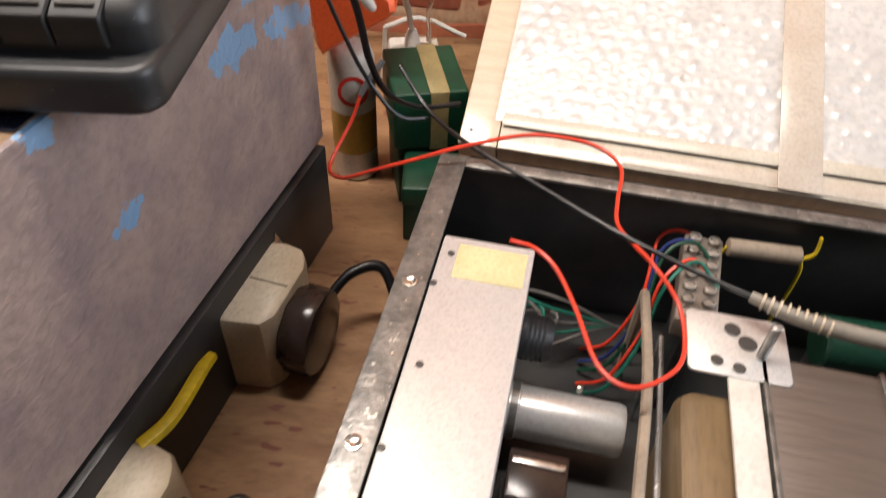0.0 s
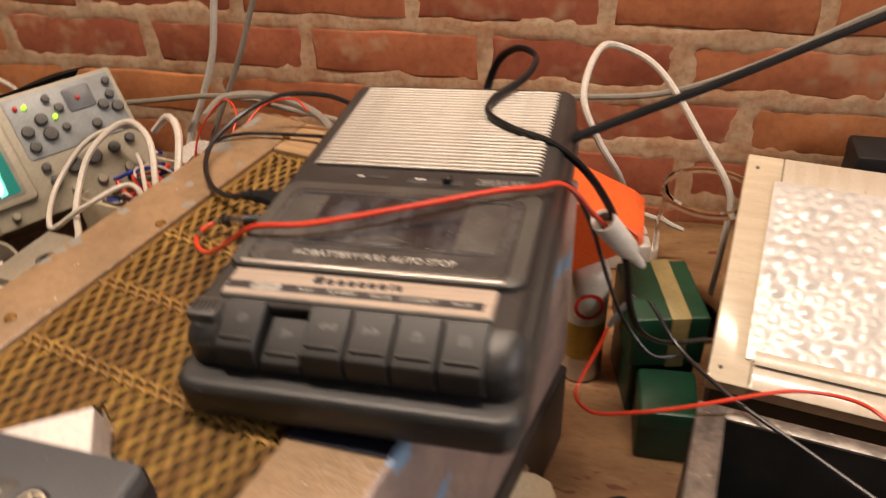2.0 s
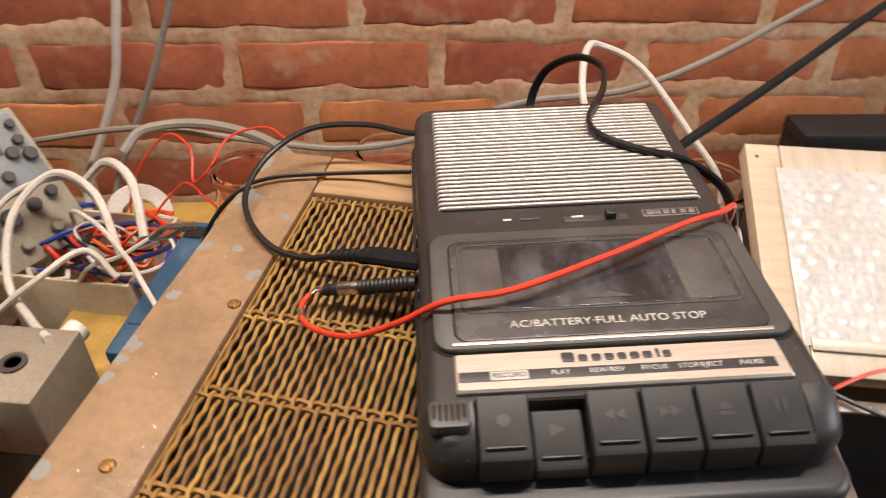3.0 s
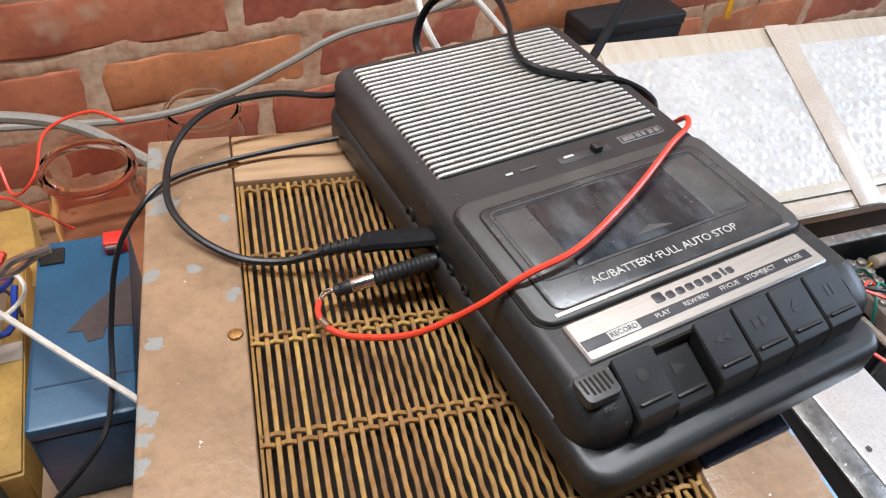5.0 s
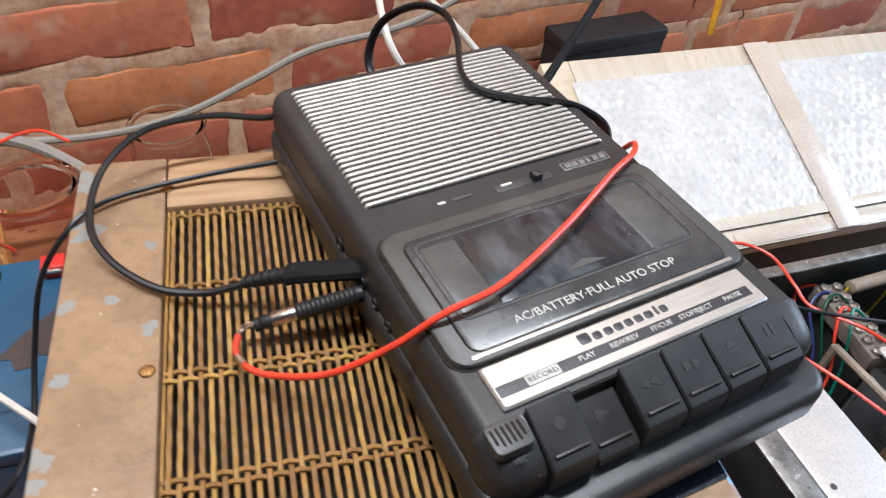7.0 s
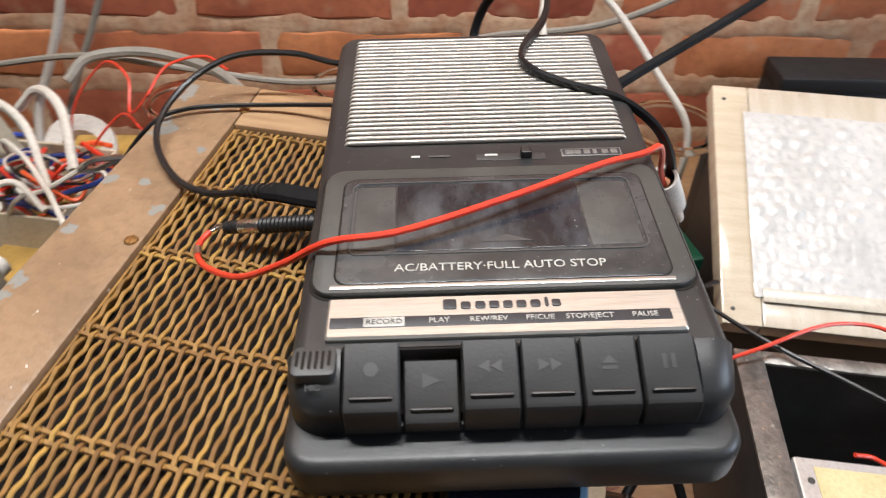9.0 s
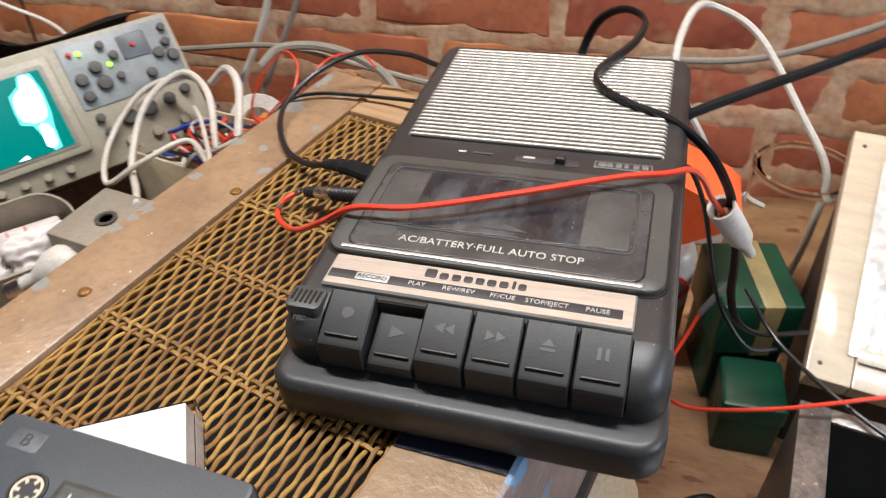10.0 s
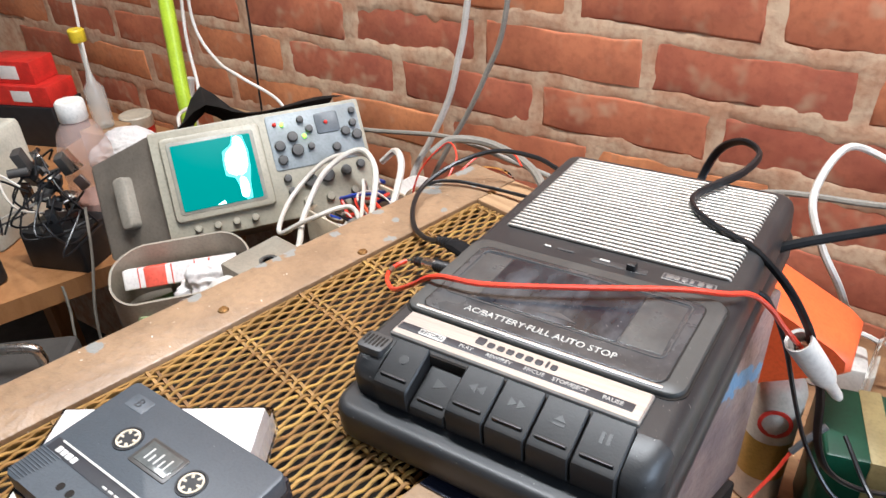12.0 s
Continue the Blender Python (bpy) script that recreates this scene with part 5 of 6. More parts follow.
# grey metal box with a hole, and the tray with wires
gm = thing("grey_metal_box", place(-0.272, 0.045, 0, -8), "small grey-brown metal box with a round hole", "box")
b = B()
rbox(b, -0.032, -0.035, -0.145, 0.030, 0.030, -0.092, 0.002, 0.002, 0.001)
part("box_body", b, TRAY, gm)
b = B()
lathe(b, [(0.0085, -0.092), (0.0090, -0.0905), (0.0055, -0.0905), (0.0052, -0.0925)], 20, Matrix.Translation((0.002, -0.004, 0)))
part("grommet", b, DARKGREY, gm)
b = B()
rbox(b, -0.032, -0.035, BENCH_Z, 0.030, 0.030, -0.1455, 0.002, 0.001, 0.001)
part("lower_box", b, DARKGREY, gm)

wt = thing("wire_tray", place(-0.275, 0.195, 0, -10), "cream plastic tray heaped with coloured wires", "tray")
for x0, y0, x1, y1, z0, z1 in ((-0.06, -0.045, 0.05, -0.042, -0.26, -0.115), (-0.06, 0.047, 0.05, 0.050, -0.26, -0.115), (-0.06, -0.042, -0.057, 0.047, -0.26, -0.115), (0.047, -0.042, 0.05, 0.047, -0.26, -0.115), (-0.057, -0.042, 0.047, 0.047, -0.18, -0.16)):
    b = B()
    rbox(b, x0, y0, z0, x1, y1, z1, 0.001, 0.001, 0.0005, 2)
    part("tray_side", b, CREAM, wt)
rng = random.Random(11)
NAVY = bpy.data.materials["navy_wire"]
WCOL = [REDWIRE, surf("blue_wire", (0.03, 0.07, 0.42), None, 50, 0.4), WHITECABLE, ORANGE, CABLE, REDWIRE, WHITECABLE, NAVY]
for k in range(22):
    b = B()
    cx, cy = -0.275 + rng.uniform(-0.04, 0.04), 0.195 + rng.uniform(-0.03, 0.03)
    a0, r = rng.uniform(0, 6.28), rng.uniform(0.014, 0.04)
    z0 = -0.135 + 0.0016 * k
    tube(b, [(cx + r * math.cos(a0 + t * 0.9), cy + 0.7 * r * math.sin(a0 + t * 0.9), z0 + rng.uniform(-0.012, 0.014)) for t in range(7)], rng.choice((0.0016, 0.0022, 0.0012)), 6, 5)
    solo("loose_wire", b, WCOL[k % len(WCOL)], "loose coil of coloured wire in the tray", "wire", group="wires in the tray")
wr = thing("wire_roll", pose(-0.268, 0.275, -0.140, 60, 10, 20), "roll of white insulating tape among the wires", "roll")
b = B()
lathe(b, [(0.016, -0.012), (0.029, -0.012), (0.030, -0.010), (0.030, 0.010), (0.029, 0.012), (0.016, 0.012), (0.016, -0.012)], 26, caps=False)
part("roll_body", b, WHITEPL, wr)
b = B()
rbox(b, -0.30, 0.235, BENCH_Z, -0.20, 0.335, -0.165, 0.002, 0.002, 0.001)
solo("ochre_carton", b, OCHRE, "ochre carton near the wall", "box")
b = B()
tube(b, [(-0.30, 0.35, -0.115), (-0.28, 0.37, -0.100), (-0.22, 0.37, -0.095), (-0.15, 0.34, -0.10), (-0.10, 0.28, -0.11), (-0.06, 0.20, -0.10), (-0.05, 0.165, -0.09)], 0.005, 8, 8)
solo("thick_grey_cable", b, GREYCABLE, "thick grey cable arching behind the cabinet", "cable")
for pts, r in (([(-0.255, 0.190, -0.075), (-0.290, 0.215, -0.060), (-0.335, 0.200, -0.070), (-0.352, 0.155, -0.100), (-0.330, 0.110, -0.115), (-0.295, 0.120, -0.095), (-0.262, 0.150, -0.085), (-0.235, 0.135, -0.10)], 0.0026),
               ([(-0.235, 0.150, -0.090), (-0.262, 0.195, -0.062), (-0.300, 0.215, -0.056), (-0.325, 0.185, -0.075), (-0.320, 0.140, -0.105), (-0.285, 0.095, -0.105), (-0.255, 0.060, -0.090)], 0.0032),
               ([(-0.220, 0.165, -0.085), (-0.235, 0.205, -0.058), (-0.262, 0.232, -0.056), (-0.285, 0.235, -0.075)], 0.0038)):
    b = B()
    tube(b, pts, r, 8, 8)
    solo("white_lead", b, WHITECABLE, "white lead looping out of the wire tray", "cable", group="white leads")

# ---- oscilloscope ----
OSC = pose(-0.426, 0.045, -0.126, -36, 0, 54.7)
osc = thing("oscilloscope", OSC, "beige oscilloscope with lit teal screen, tilted back", "oscilloscope")
W, H, D = 0.232, 0.122, 0.20
b = B()
loft(b, [[(x0, y, z0), (W, y, z0), (W, y, z1), (x0, y, z1)] for y, x0, z0, z1 in ((0.006, 0.0, 0.0, H), (0.010, -0.003, 0.0, H), (0.058, -0.0668, 0.004, 0.113), (0.062, -0.069, 0.008, 0.109), (0.125, -0.069, 0.008, 0.109))])
part("case", b, surf("brown_grey_case", (0.19, 0.16, 0.125), None, 20, 0.5), osc, "brown-grey case")


def face(name, x0, z0, x1, z1, y0, y1, mat, parent, label="", r=0.003, bt=0.001):
    """A plate on the scope's front, which looks along -y."""
    b = B()
    rbox(b, x0, z0, 0.0, x1, z1, y1 - y0, r, bt, 0.0004, 4, m=Matrix.Translation((0, y1, 0)) @ pose(0, 0, 0, 90, 0, 0))
    return part(name, b, mat, parent, label)


fp = face("front_panel", 0.0, 0.0, W, H, -0.004, 0.0055, SCOPE, osc, "beige front panel")
face("upper_panel", 0.124, 0.055, W - 0.004, H - 0.004, -0.0055, -0.0042, SCOPEPANEL, fp, "blue-grey control panel")
bz = face("bezel", 0.010, 0.020, 0.116, 0.112, -0.011, -0.0045, SCOPE, fp, "beige screen bezel", 0.005, 0.002)
face("screen_surround", 0.016, 0.027, 0.108, 0.106, -0.0118, -0.0112, surf("grey_surround", (0.25, 0.24, 0.19), None, 30, 0.4), bz, "", 0.003, 0.0003)
sc = face("screen", 0.020, 0.030, 0.104, 0.102, -0.0126, -0.0120, SCREEN, bz, "glowing teal screen", 0.002, 0.0003)
b = B()
MS = Matrix.Translation((0, -0.0128, 0)) @ pose(0, 0, 0, 90, 0, 0)
for pts in ([(0.074, 0.062), (0.080, 0.0585), (0.087, 0.058), (0.092, 0.061), (0.095, 0.068), (0.0962, 0.080), (0.0955, 0.091), (0.0935, 0.098), (0.090, 0.101), (0.0862, 0.0995), (0.0845, 0.0945), (0.083, 0.090), (0.079, 0.0875), (0.0745, 0.0835), (0.0725, 0.076), (0.0722, 0.067)], [(0.0815, 0.0365), (0.084, 0.0335), (0.088, 0.033), (0.0905, 0.037), (0.0915, 0.048), (0.0895, 0.0545), (0.086, 0.0565), (0.083, 0.0535)], [(0.055, 0.031), (0.064, 0.0305), (0.063, 0.034)]):
    loft(b, [[(x, z, 0) for x, z in pts], [(x, z, 0.0002) for x, z in pts]], MS)
part("trace", b, TRACE, sc, "bright white trace")
b = B()
for pts in ([(0.070, 0.060), (0.079, 0.0562), (0.086, 0.0302), (0.0925, 0.0315), (0.0940, 0.050), (0.0975, 0.066), (0.0985, 0.084), (0.0955, 0.1008), (0.0850, 0.1015), (0.0815, 0.0925), (0.0715, 0.086), (0.0700, 0.072)],):
    loft(b, [[(x, z, -0.00014) for x, z in pts], [(x, z, -0.00006) for x, z in pts]], MS)
part("trace_halo", b, HALO, sc, "soft teal halo")
kn = [(0.134, 0.082, 0.006), (0.134, 0.066, 0.0055), (0.150, 0.090, 0.006), (0.152, 0.074, 0.007), (0.162, 0.108, 0.004), (0.170, 0.096, 0.0045), (0.168, 0.076, 0.004), (0.196, 0.070, 0.005), (0.210, 0.086, 0.0055), (0.222, 0.108, 0.004), (0.220, 0.094, 0.0045), (0.222, 0.080, 0.006),
      (0.134, 0.045, 0.0045), (0.136, 0.030, 0.0045), (0.158, 0.038, 0.008), (0.178, 0.040, 0.008), (0.200, 0.042, 0.006), (0.218, 0.046, 0.005), (0.150, 0.016, 0.005), (0.176, 0.016, 0.005), (0.205, 0.018, 0.005), (0.03, 0.010, 0.004), (0.05, 0.010, 0.004), (0.07, 0.010, 0.004), (0.09, 0.010, 0.004)]
for i, (x, z, r) in enumerate(kn):
    b = B()
    lathe(b, [(r, 0.0), (r, 0.005), (r * 0.85, 0.007), (r * 0.4, 0.0072)], 14, Matrix.Translation((x, -0.004, z)) @ pose(0, 0, 0, 90, 0, 0))
    part("knob", b, DARKGREY if i < 18 else SCOPE, fp)
face("display_block", 0.178, 0.088, 0.205, 0.112, -0.007, -0.0055, surf("dark_scale", (0.10, 0.11, 0.12), None, 30, 0.4), fp, "small dark scale window")
for x, z, mat in ((0.141, 0.106, LED), (0.163, 0.089, LED), (0.133, 0.107, REDCAP), (0.190, 0.100, REDCAP)):
    b = B()
    lathe(b, [(0.0024, 0.0), (0.0022, 0.003), (0.001, 0.004)], 10, Matrix.Translation((x, -0.0055, z)) @ pose(0, 0, 0, 90, 0, 0))
    part("indicator", b, mat, fp)
b = B()
rbox(b, 0.034, 0.030, -0.002, 0.052, 0.088, 0.012, 0.006, 0.004, 0.001, 5, m=Matrix.Translation((0.0, 0.008, 0.0)) @ Matrix(((-0.81, 0, -0.586, 0), (0.586, 0, -0.81, 0), (0, 1, 0, 0), (0, 0, 0, 1))))
part("handle_boss", b, surf("boss_plastic", (0.31, 0.275, 0.22), None, 20, 0.5), osc, "beige handle boss")
b = B()
tube(b, [(-0.006, 0.040, 0.040), (-0.008, 0.020, 0.01), (-0.008, 0.0, -0.03), (-0.006, -0.01, -0.05)], 0.004, 8, 5)
part("handle", b, SCOPE, osc)
cv = thing("dust_cover", OSC, "black cloth cover thrown over the back of the oscilloscope", "cover")
b = B()
rows = []
for j in range(7):
    row = []
    for i in range(15):
        u, v = i / 14, j / 6
        bump = 0.022 * math.exp(-((u - 0.20) / 0.13) ** 2) + 0.002 * math.sin(u * 9) + 0.013 * min(1, u * 4)
        row.append(b.verts.new((0.024 + u * (W - 0.030), 0.030 + v * 0.14, H + 0.003 + bump * (0.8 + 1.2 * math.sin(v * 2.6)) + 0.010 * v)))
    rows.append(row)
for j in range(6):
    for i in range(14):
        b.faces.new((rows[j][i], rows[j][i + 1], rows[j + 1][i + 1], rows[j + 1][i]))
bmesh.ops.solidify(b, geom=b.faces[:], thickness=0.0015)
part("cloth", b, CLOTHSHADE, cv)

# tray in front of the oscilloscope
tm = pose(-0.352, 0.033, -0.170, 0, 0, 50)
ty = thing("parts_tray", tm, "grey-brown plastic tray with rounded end, holding a striped packet", "tray")
b = B()
rings = []
for inset, top in ((0.0, False), (0.0, True), (0.0022, True), (0.0022, False)):
    ring = rrect(-0.098 + inset, -0.026 + inset, 0.040 - inset, 0.051 - inset, 0.034 - inset, 9)
    rings.append([(x, y, (0.036 + 0.022 * (y + 0.026) / 0.077 + 0.0015 * math.sin(x * 90)) if top else (0.0 if inset == 0 else 0.002)) for x, y in ring])
loft(b, rings)
part("tray_shell", b, TRAY, ty)
b = B()
rbox(b, -0.080, -0.018, -0.090, 0.035, 0.041, -0.0005, 0.003, 0.001, 0.001, 3)
part("tray_base", b, DARKGREY, ty)
sp = thing("striped_packet", tm @ pose(-0.026, 0.022, 0.036, -28, 3, 2) @ Matrix.Diagonal((0.86, 1, 1, 1)), "white packet with red stripes lying in the tray", "packet")
b = B()
rbox(b, -0.068, -0.016, -0.010, 0.060, 0.016, 0.010, 0.002, 0.002, 0.001)
part("packet_body", b, PAPER, sp)
for x0, x1 in ((-0.046, -0.020), (-0.016, -0.013), (0.010, 0.013), (0.026, 0.030), (-0.052, -0.050)):
    b = B()
    rbox(b, x0, -0.0163, -0.0103, x1, 0.0163, 0.0103, 0.002, 0.002, 0.001, 3)
    part("stripe", b, surf("packet_red", (0.72, 0.10, 0.06), None, 40, 0.5, bump=0) if x0 == -0.046 else bpy.data.materials["packet_red"], sp)
bu = thing("white_bulb", place(0, 0, 0), "white frosted bulb lying in the tray", "bulb")
b = B()
lathe(b, [(0.006, 0.0), (0.0065, 0.002), (0.0062, 0.012), (0.010, 0.018), (0.0165, 0.030), (0.0175, 0.040), (0.0150, 0.050), (0.008, 0.056), (0.001, 0.058)], 22, pose(-0.325, -0.012, -0.128, 0, 72, 30))
part("globe", b, WHITEPL, bu)
b = B()
lathe(b, [(0.0066, -0.012), (0.0070, -0.010), (0.0066, -0.008), (0.0070, -0.006), (0.0066, -0.004), (0.0070, -0.002), (0.0066, 0.002)], 18, pose(-0.325, -0.012, -0.128, 0, 72, 30))
part("cap", b, CHROME, bu)
b = B()
tube(b, [(-0.285, 0.020, -0.118), (-0.262, 0.050, -0.108), (-0.248, 0.085, -0.104)], 0.009, 10, 6)
solo("white_tube", b, WHITEPL, "white plastic tube end among the clutter", "tube")
b = B()
rbox(b, -0.03, -0.018, 0.0, 0.03, 0.018, 0.014, 0.003, 0.003, 0.002)
solo("green_scourer", b, surf("green_pad", (0.16, 0.28, 0.08), (0.35, 0.36, 0.22), 60, 0.9, bump=0.6), "pale green pad at the tray's corner", "pad", tm @ pose(-0.056, -0.004, 0.003, 0, 12, 40))

def crumpled(name, m, sx, sy, sz, seed, label):
    """Crumpled tissue: a lump folded by noise, flat below."""
    b = B()
    bmesh.ops.create_icosphere(b, subdivisions=5, radius=1.0)
    for v in b.verts:
        n = v.co.copy()
        k = 1 + 0.30 * noise.noise(n * 1.6 + Vector((seed, 0, 0))) - 0.22 * abs(noise.noise(n * 3.4 + Vector((0, seed, 0)))) - 0.10 * abs(noise.noise(n * 8.0 + Vector((0, 0, seed))))
        v.co = Vector((n.x * sx * k, n.y * sy * k, max(n.z, -0.7) * sz * k + 0.7 * sz))
    return solo(name, b, PAPER, label, "tissue", m, angle=180)


crumpled("crumpled_tissue", tm @ pose(0.004, -0.006, 0.004, 0, 0, 8), 0.040, 0.020, 0.034, 2.0, "crumpled white tissue heaped in the parts tray")
hc = thing("handled_case", place(-0.545, -0.140, -1.0, 40), "dark grey case with a chrome carrying handle, between the benches", "case")
b = B()
rbox(b, -0.085, -0.060, 0.0, 0.085, 0.060, 0.775, 0.008, 0.006, 0.003)
part("case_body", b, DARKGREY, hc)
b = B()
tube(b, [(-0.075, 0.0, 0.774), (-0.075, 0.0, 0.796), (-0.066, 0.0, 0.806), (0.0, 0.0, 0.808), (0.060, 0.0, 0.806), (0.070, 0.0, 0.796), (0.070, 0.0, 0.774)], 0.0055, 12, 8)
part("handle", b, CHROME, hc, "bright chrome handle")

# ---- the other bench at the left ----
lb = thing("side_bench", place(0, 0, 0), "orange-brown wooden side bench", "workbench")
b = B()
pts = [(-0.735, -0.16), (-0.56, 0.345), (-0.53, 0.436), (-1.6, 0.436), (-1.6, -0.16)]
loft(b, [[(x, y, z) for x, y in pts] for z in (-0.278, -0.25)])
part("benchtop", b, BENCHEDGE, lb)
for x, y in ((-1.5, -0.1), (-0.85, -0.1), (-1.5, 0.3), (-0.75, 0.3)):
    b = B()
    rbox(b, x, y, -1.0, x + 0.05, y + 0.05, -0.278, 0.002, 0.001, 0.001, 2)
    part("leg", b, BENCHEDGE, lb)
SB = -0.25
b = B()
rbox(b, -0.03, -0.03, 0.0, 0.03, 0.03, 0.060, 0.003, 0.002, 0.001)
solo("wooden_block", b, BAREWOOD, "small wooden block under the slim bottle", "block", place(-0.945, 0.300, SB, 10))
bo = thing("plastic_bottle", place(-0.722, 0.138, SB) @ Matrix.Diagonal((1.15, 1.15, 1.16, 1)), "clear pinkish plastic bottle with white screw cap", "bottle")
b = B()
lathe(b, [(0.026, 0.0), (0.030, 0.004), (0.030, 0.03), (0.0285, 0.034), (0.030, 0.038), (0.030, 0.075), (0.0285, 0.080), (0.030, 0.085), (0.030, 0.115), (0.024, 0.138), (0.014, 0.152), (0.013, 0.158)], 26)
part("bottle_body", b, PINKPLASTIC, bo)
b = B()
lathe(b, [(0.0155, 0.152), (0.016, 0.153), (0.016, 0.172), (0.0145, 0.174)], 24)
part("cap", b, WHITEPL, bo, "white screw cap")
b = B()
lathe(b, [(0.026, 0.002), (0.028, 0.006), (0.028, 0.055)], 24)
part("contents", b, surf("pink_liquid", (0.50, 0.30, 0.24), None, 30, 0.3), bo)
gd = thing("beige_instrument", place(-0.905, 0.048, SB, 25), "beige bench instrument with rounded case", "instrument")
b = B()
rbox(b, -0.09, -0.06, 0.0, 0.075, 0.06, 0.155, 0.008, 0.008, 0.003)
part("case", b, surf("light_beige", (0.55, 0.52, 0.42), None, 20, 0.5), gd)
b = B()
rbox(b, -0.02, -0.062, 0.045, 0.06, -0.059, 0.075, 0.002, 0.0006, 0.0005)
part("panel", b, TRAY, gd)
rng = random.Random(3)
b = B()
rbox(b, -0.045, -0.035, 0.0, 0.045, 0.035, 0.055, 0.003, 0.002, 0.001)
solo("dark_tin", b, RUBBER, "low dark tin under the circuit parts", "tin", place(-0.712, 0.075, SB, 20))
me = thing("electronics_heap", place(-0.712, 0.075, SB + 0.055), "tangled heap of dark circuit parts on the side bench", "circuit parts")
for k in range(26):
    b = B()
    s = rng.uniform(0.006, 0.016)
    m = Matrix.Translation((rng.uniform(-0.035, 0.035), rng.uniform(-0.03, 0.03), 0.008 + rng.random() * 0.085)) @ pose(0, 0, 0, rng.uniform(0, 90), rng.uniform(0, 90), rng.uniform(0, 180))
    if k % 3:
        rbox(b, -s, -s * 0.6, -s * 0.4, s, s * 0.6, s * 0.4, 0.001, 0.001, 0.0005, 3, m=m)
    else:
        lathe(b, [(s * 0.5, -s), (s * 0.5, s), (s * 0.3, s * 1.1)], 10, m)
    part("component", b, (RUBBER, DARKGREY, CHROME, BAKELITE, DARKGREY)[k % 5], me)
for k in range(16):
    b = B()
    p0 = Vector((rng.uniform(-0.04, 0.04), rng.uniform(-0.04, 0.04), rng.uniform(0.02, 0.09)))
    tube(b, [p0, p0 + Vector((rng.uniform(-0.03, 0.03), rng.uniform(-0.03, 0.03), 0.015)), p0 + Vector((rng.uniform(-0.05, 0.05), rng.uniform(-0.06, 0.02), -0.02)), Vector((rng.uniform(-0.06, 0.06), rng.uniform(-0.07, 0.03), 0.003))], 0.0014, 6, 6)
    part("wire", b, (CABLE, CABLEMATT, CABLE, WHITECABLE)[k % 4 if k < 8 else 0], me)
b = B()
rbox(b, -0.05, -0.035, 0.0, 0.05, 0.035, 0.06, 0.015, 0.015, 0.004, 5)
solo("black_pouch", b, RUBBER, "soft black pouch on the side bench", "pouch", place(-0.78, -0.045, SB, 10))
po = thing("lime_pole", place(0, 0, 0), "bright lime-green plastic pole leaning on the wall", "pole")
b = B()
tube(b, [(-0.676, 0.276, SB), (-0.706, 0.298, -0.10), (-0.731, 0.326, 0.06), (-0.769, 0.366, 0.36)], 0.0105, 14, 5)
part("shaft", b, LIME, po)
b = B()
tube(b, [(-0.745, 0.335, SB), (-0.753, 0.340, -0.17), (-0.761, 0.348, -0.13), (-0.753, 0.352, -0.09)], 0.006, 8, 5)
solo("white_hook", b, WHITEPL, "white plastic hook behind the pole", "hook")
sb = thing("yellow_capped_bottle", pose(-0.945, 0.300, SB + 0.060, 0, 0, 0), "slim clear bottle with a yellow nozzle cap", "bottle")
b = B()
lathe(b, [(0.014, 0.0), (0.0165, 0.003), (0.0165, 0.068), (0.008, 0.080), (0.004, 0.100), (0.003, 0.148)], 20)
part("bottle_body", b, FROSTED, sb)
b = B()
lathe(b, [(0.012, 0.146), (0.013, 0.148), (0.013, 0.164), (0.011, 0.166)], 16)
part("cap", b, YELLOW, sb, "yellow cap")
rt = thing("red_tin", place(-0.965, 0.372, SB), "small red and white round tin", "tin")
b = B()
lathe(b, [(0.027, 0.0), (0.028, 0.002), (0.028, 0.032)], 24)
part("tin_body", b, REDCAP, rt)
b = B()
lathe(b, [(0.0285, 0.032), (0.029, 0.033), (0.029, 0.052), (0.027, 0.054)], 24)
part("lid", b, surf("cream_lid", (0.55, 0.48, 0.36), None, 30, 0.4), rt)
for x, y, z, sx, sy, sz, lab in ((-1.14, 0.30, 0.0, 0.12, 0.08, 0.075, "dark carton below the red boxes"), (-1.140, 0.30, 0.075, 0.115, 0.07, 0.036, "red and white printed carton"), (-1.165, 0.30, 0.111, 0.10, 0.06, 0.040, "bright red printed carton")):
    b = B()
    rbox(b, -sx / 2, -sy / 2, 0.0, sx / 2, sy / 2, sz, 0.001, 0.001, 0.001, 2)
    ct = thing("carton", place(x, y, SB + z, 20), lab, "carton", "cartons at the wall")
    part("carton_body", b, RUBBER if z == 0.0 else REDCAP, ct)
    if z:
        b = B()
        rbox(b, -0.02, -sy / 2 - 0.0006, 0.008, 0.02, -sy / 2 + 0.0004, sz - 0.008, 0.004, 0.0002, 0.0002, 3)
        part("printed_field", b, WHITEPL if z < 0.13 else OCHRE, ct)
crumpled("crumpled_tissue", place(-0.855, 0.285, SB, 30), 0.075, 0.040, 0.045, 4.0, "crumpled white tissue behind the oscilloscope")
b = B()
rbox(b, -0.10, -0.02, 0.0, 0.10, 0.02, 0.09, 0.003, 0.003, 0.002)
solo("wood_batten", b, BAREWOOD, "rough wooden batten along the wall", "batten", place(-0.66, 0.40, SB, 0))

# ---- leads and cables ----
def cord(name, pts, r, mat, label, flat=1.0, steps=8, group="", up=(0, 0, 1)):
    b = B()
    tube(b, pts, r, 8, steps, flat, up)
    return solo(name, b, mat, label, "cable", group=group)


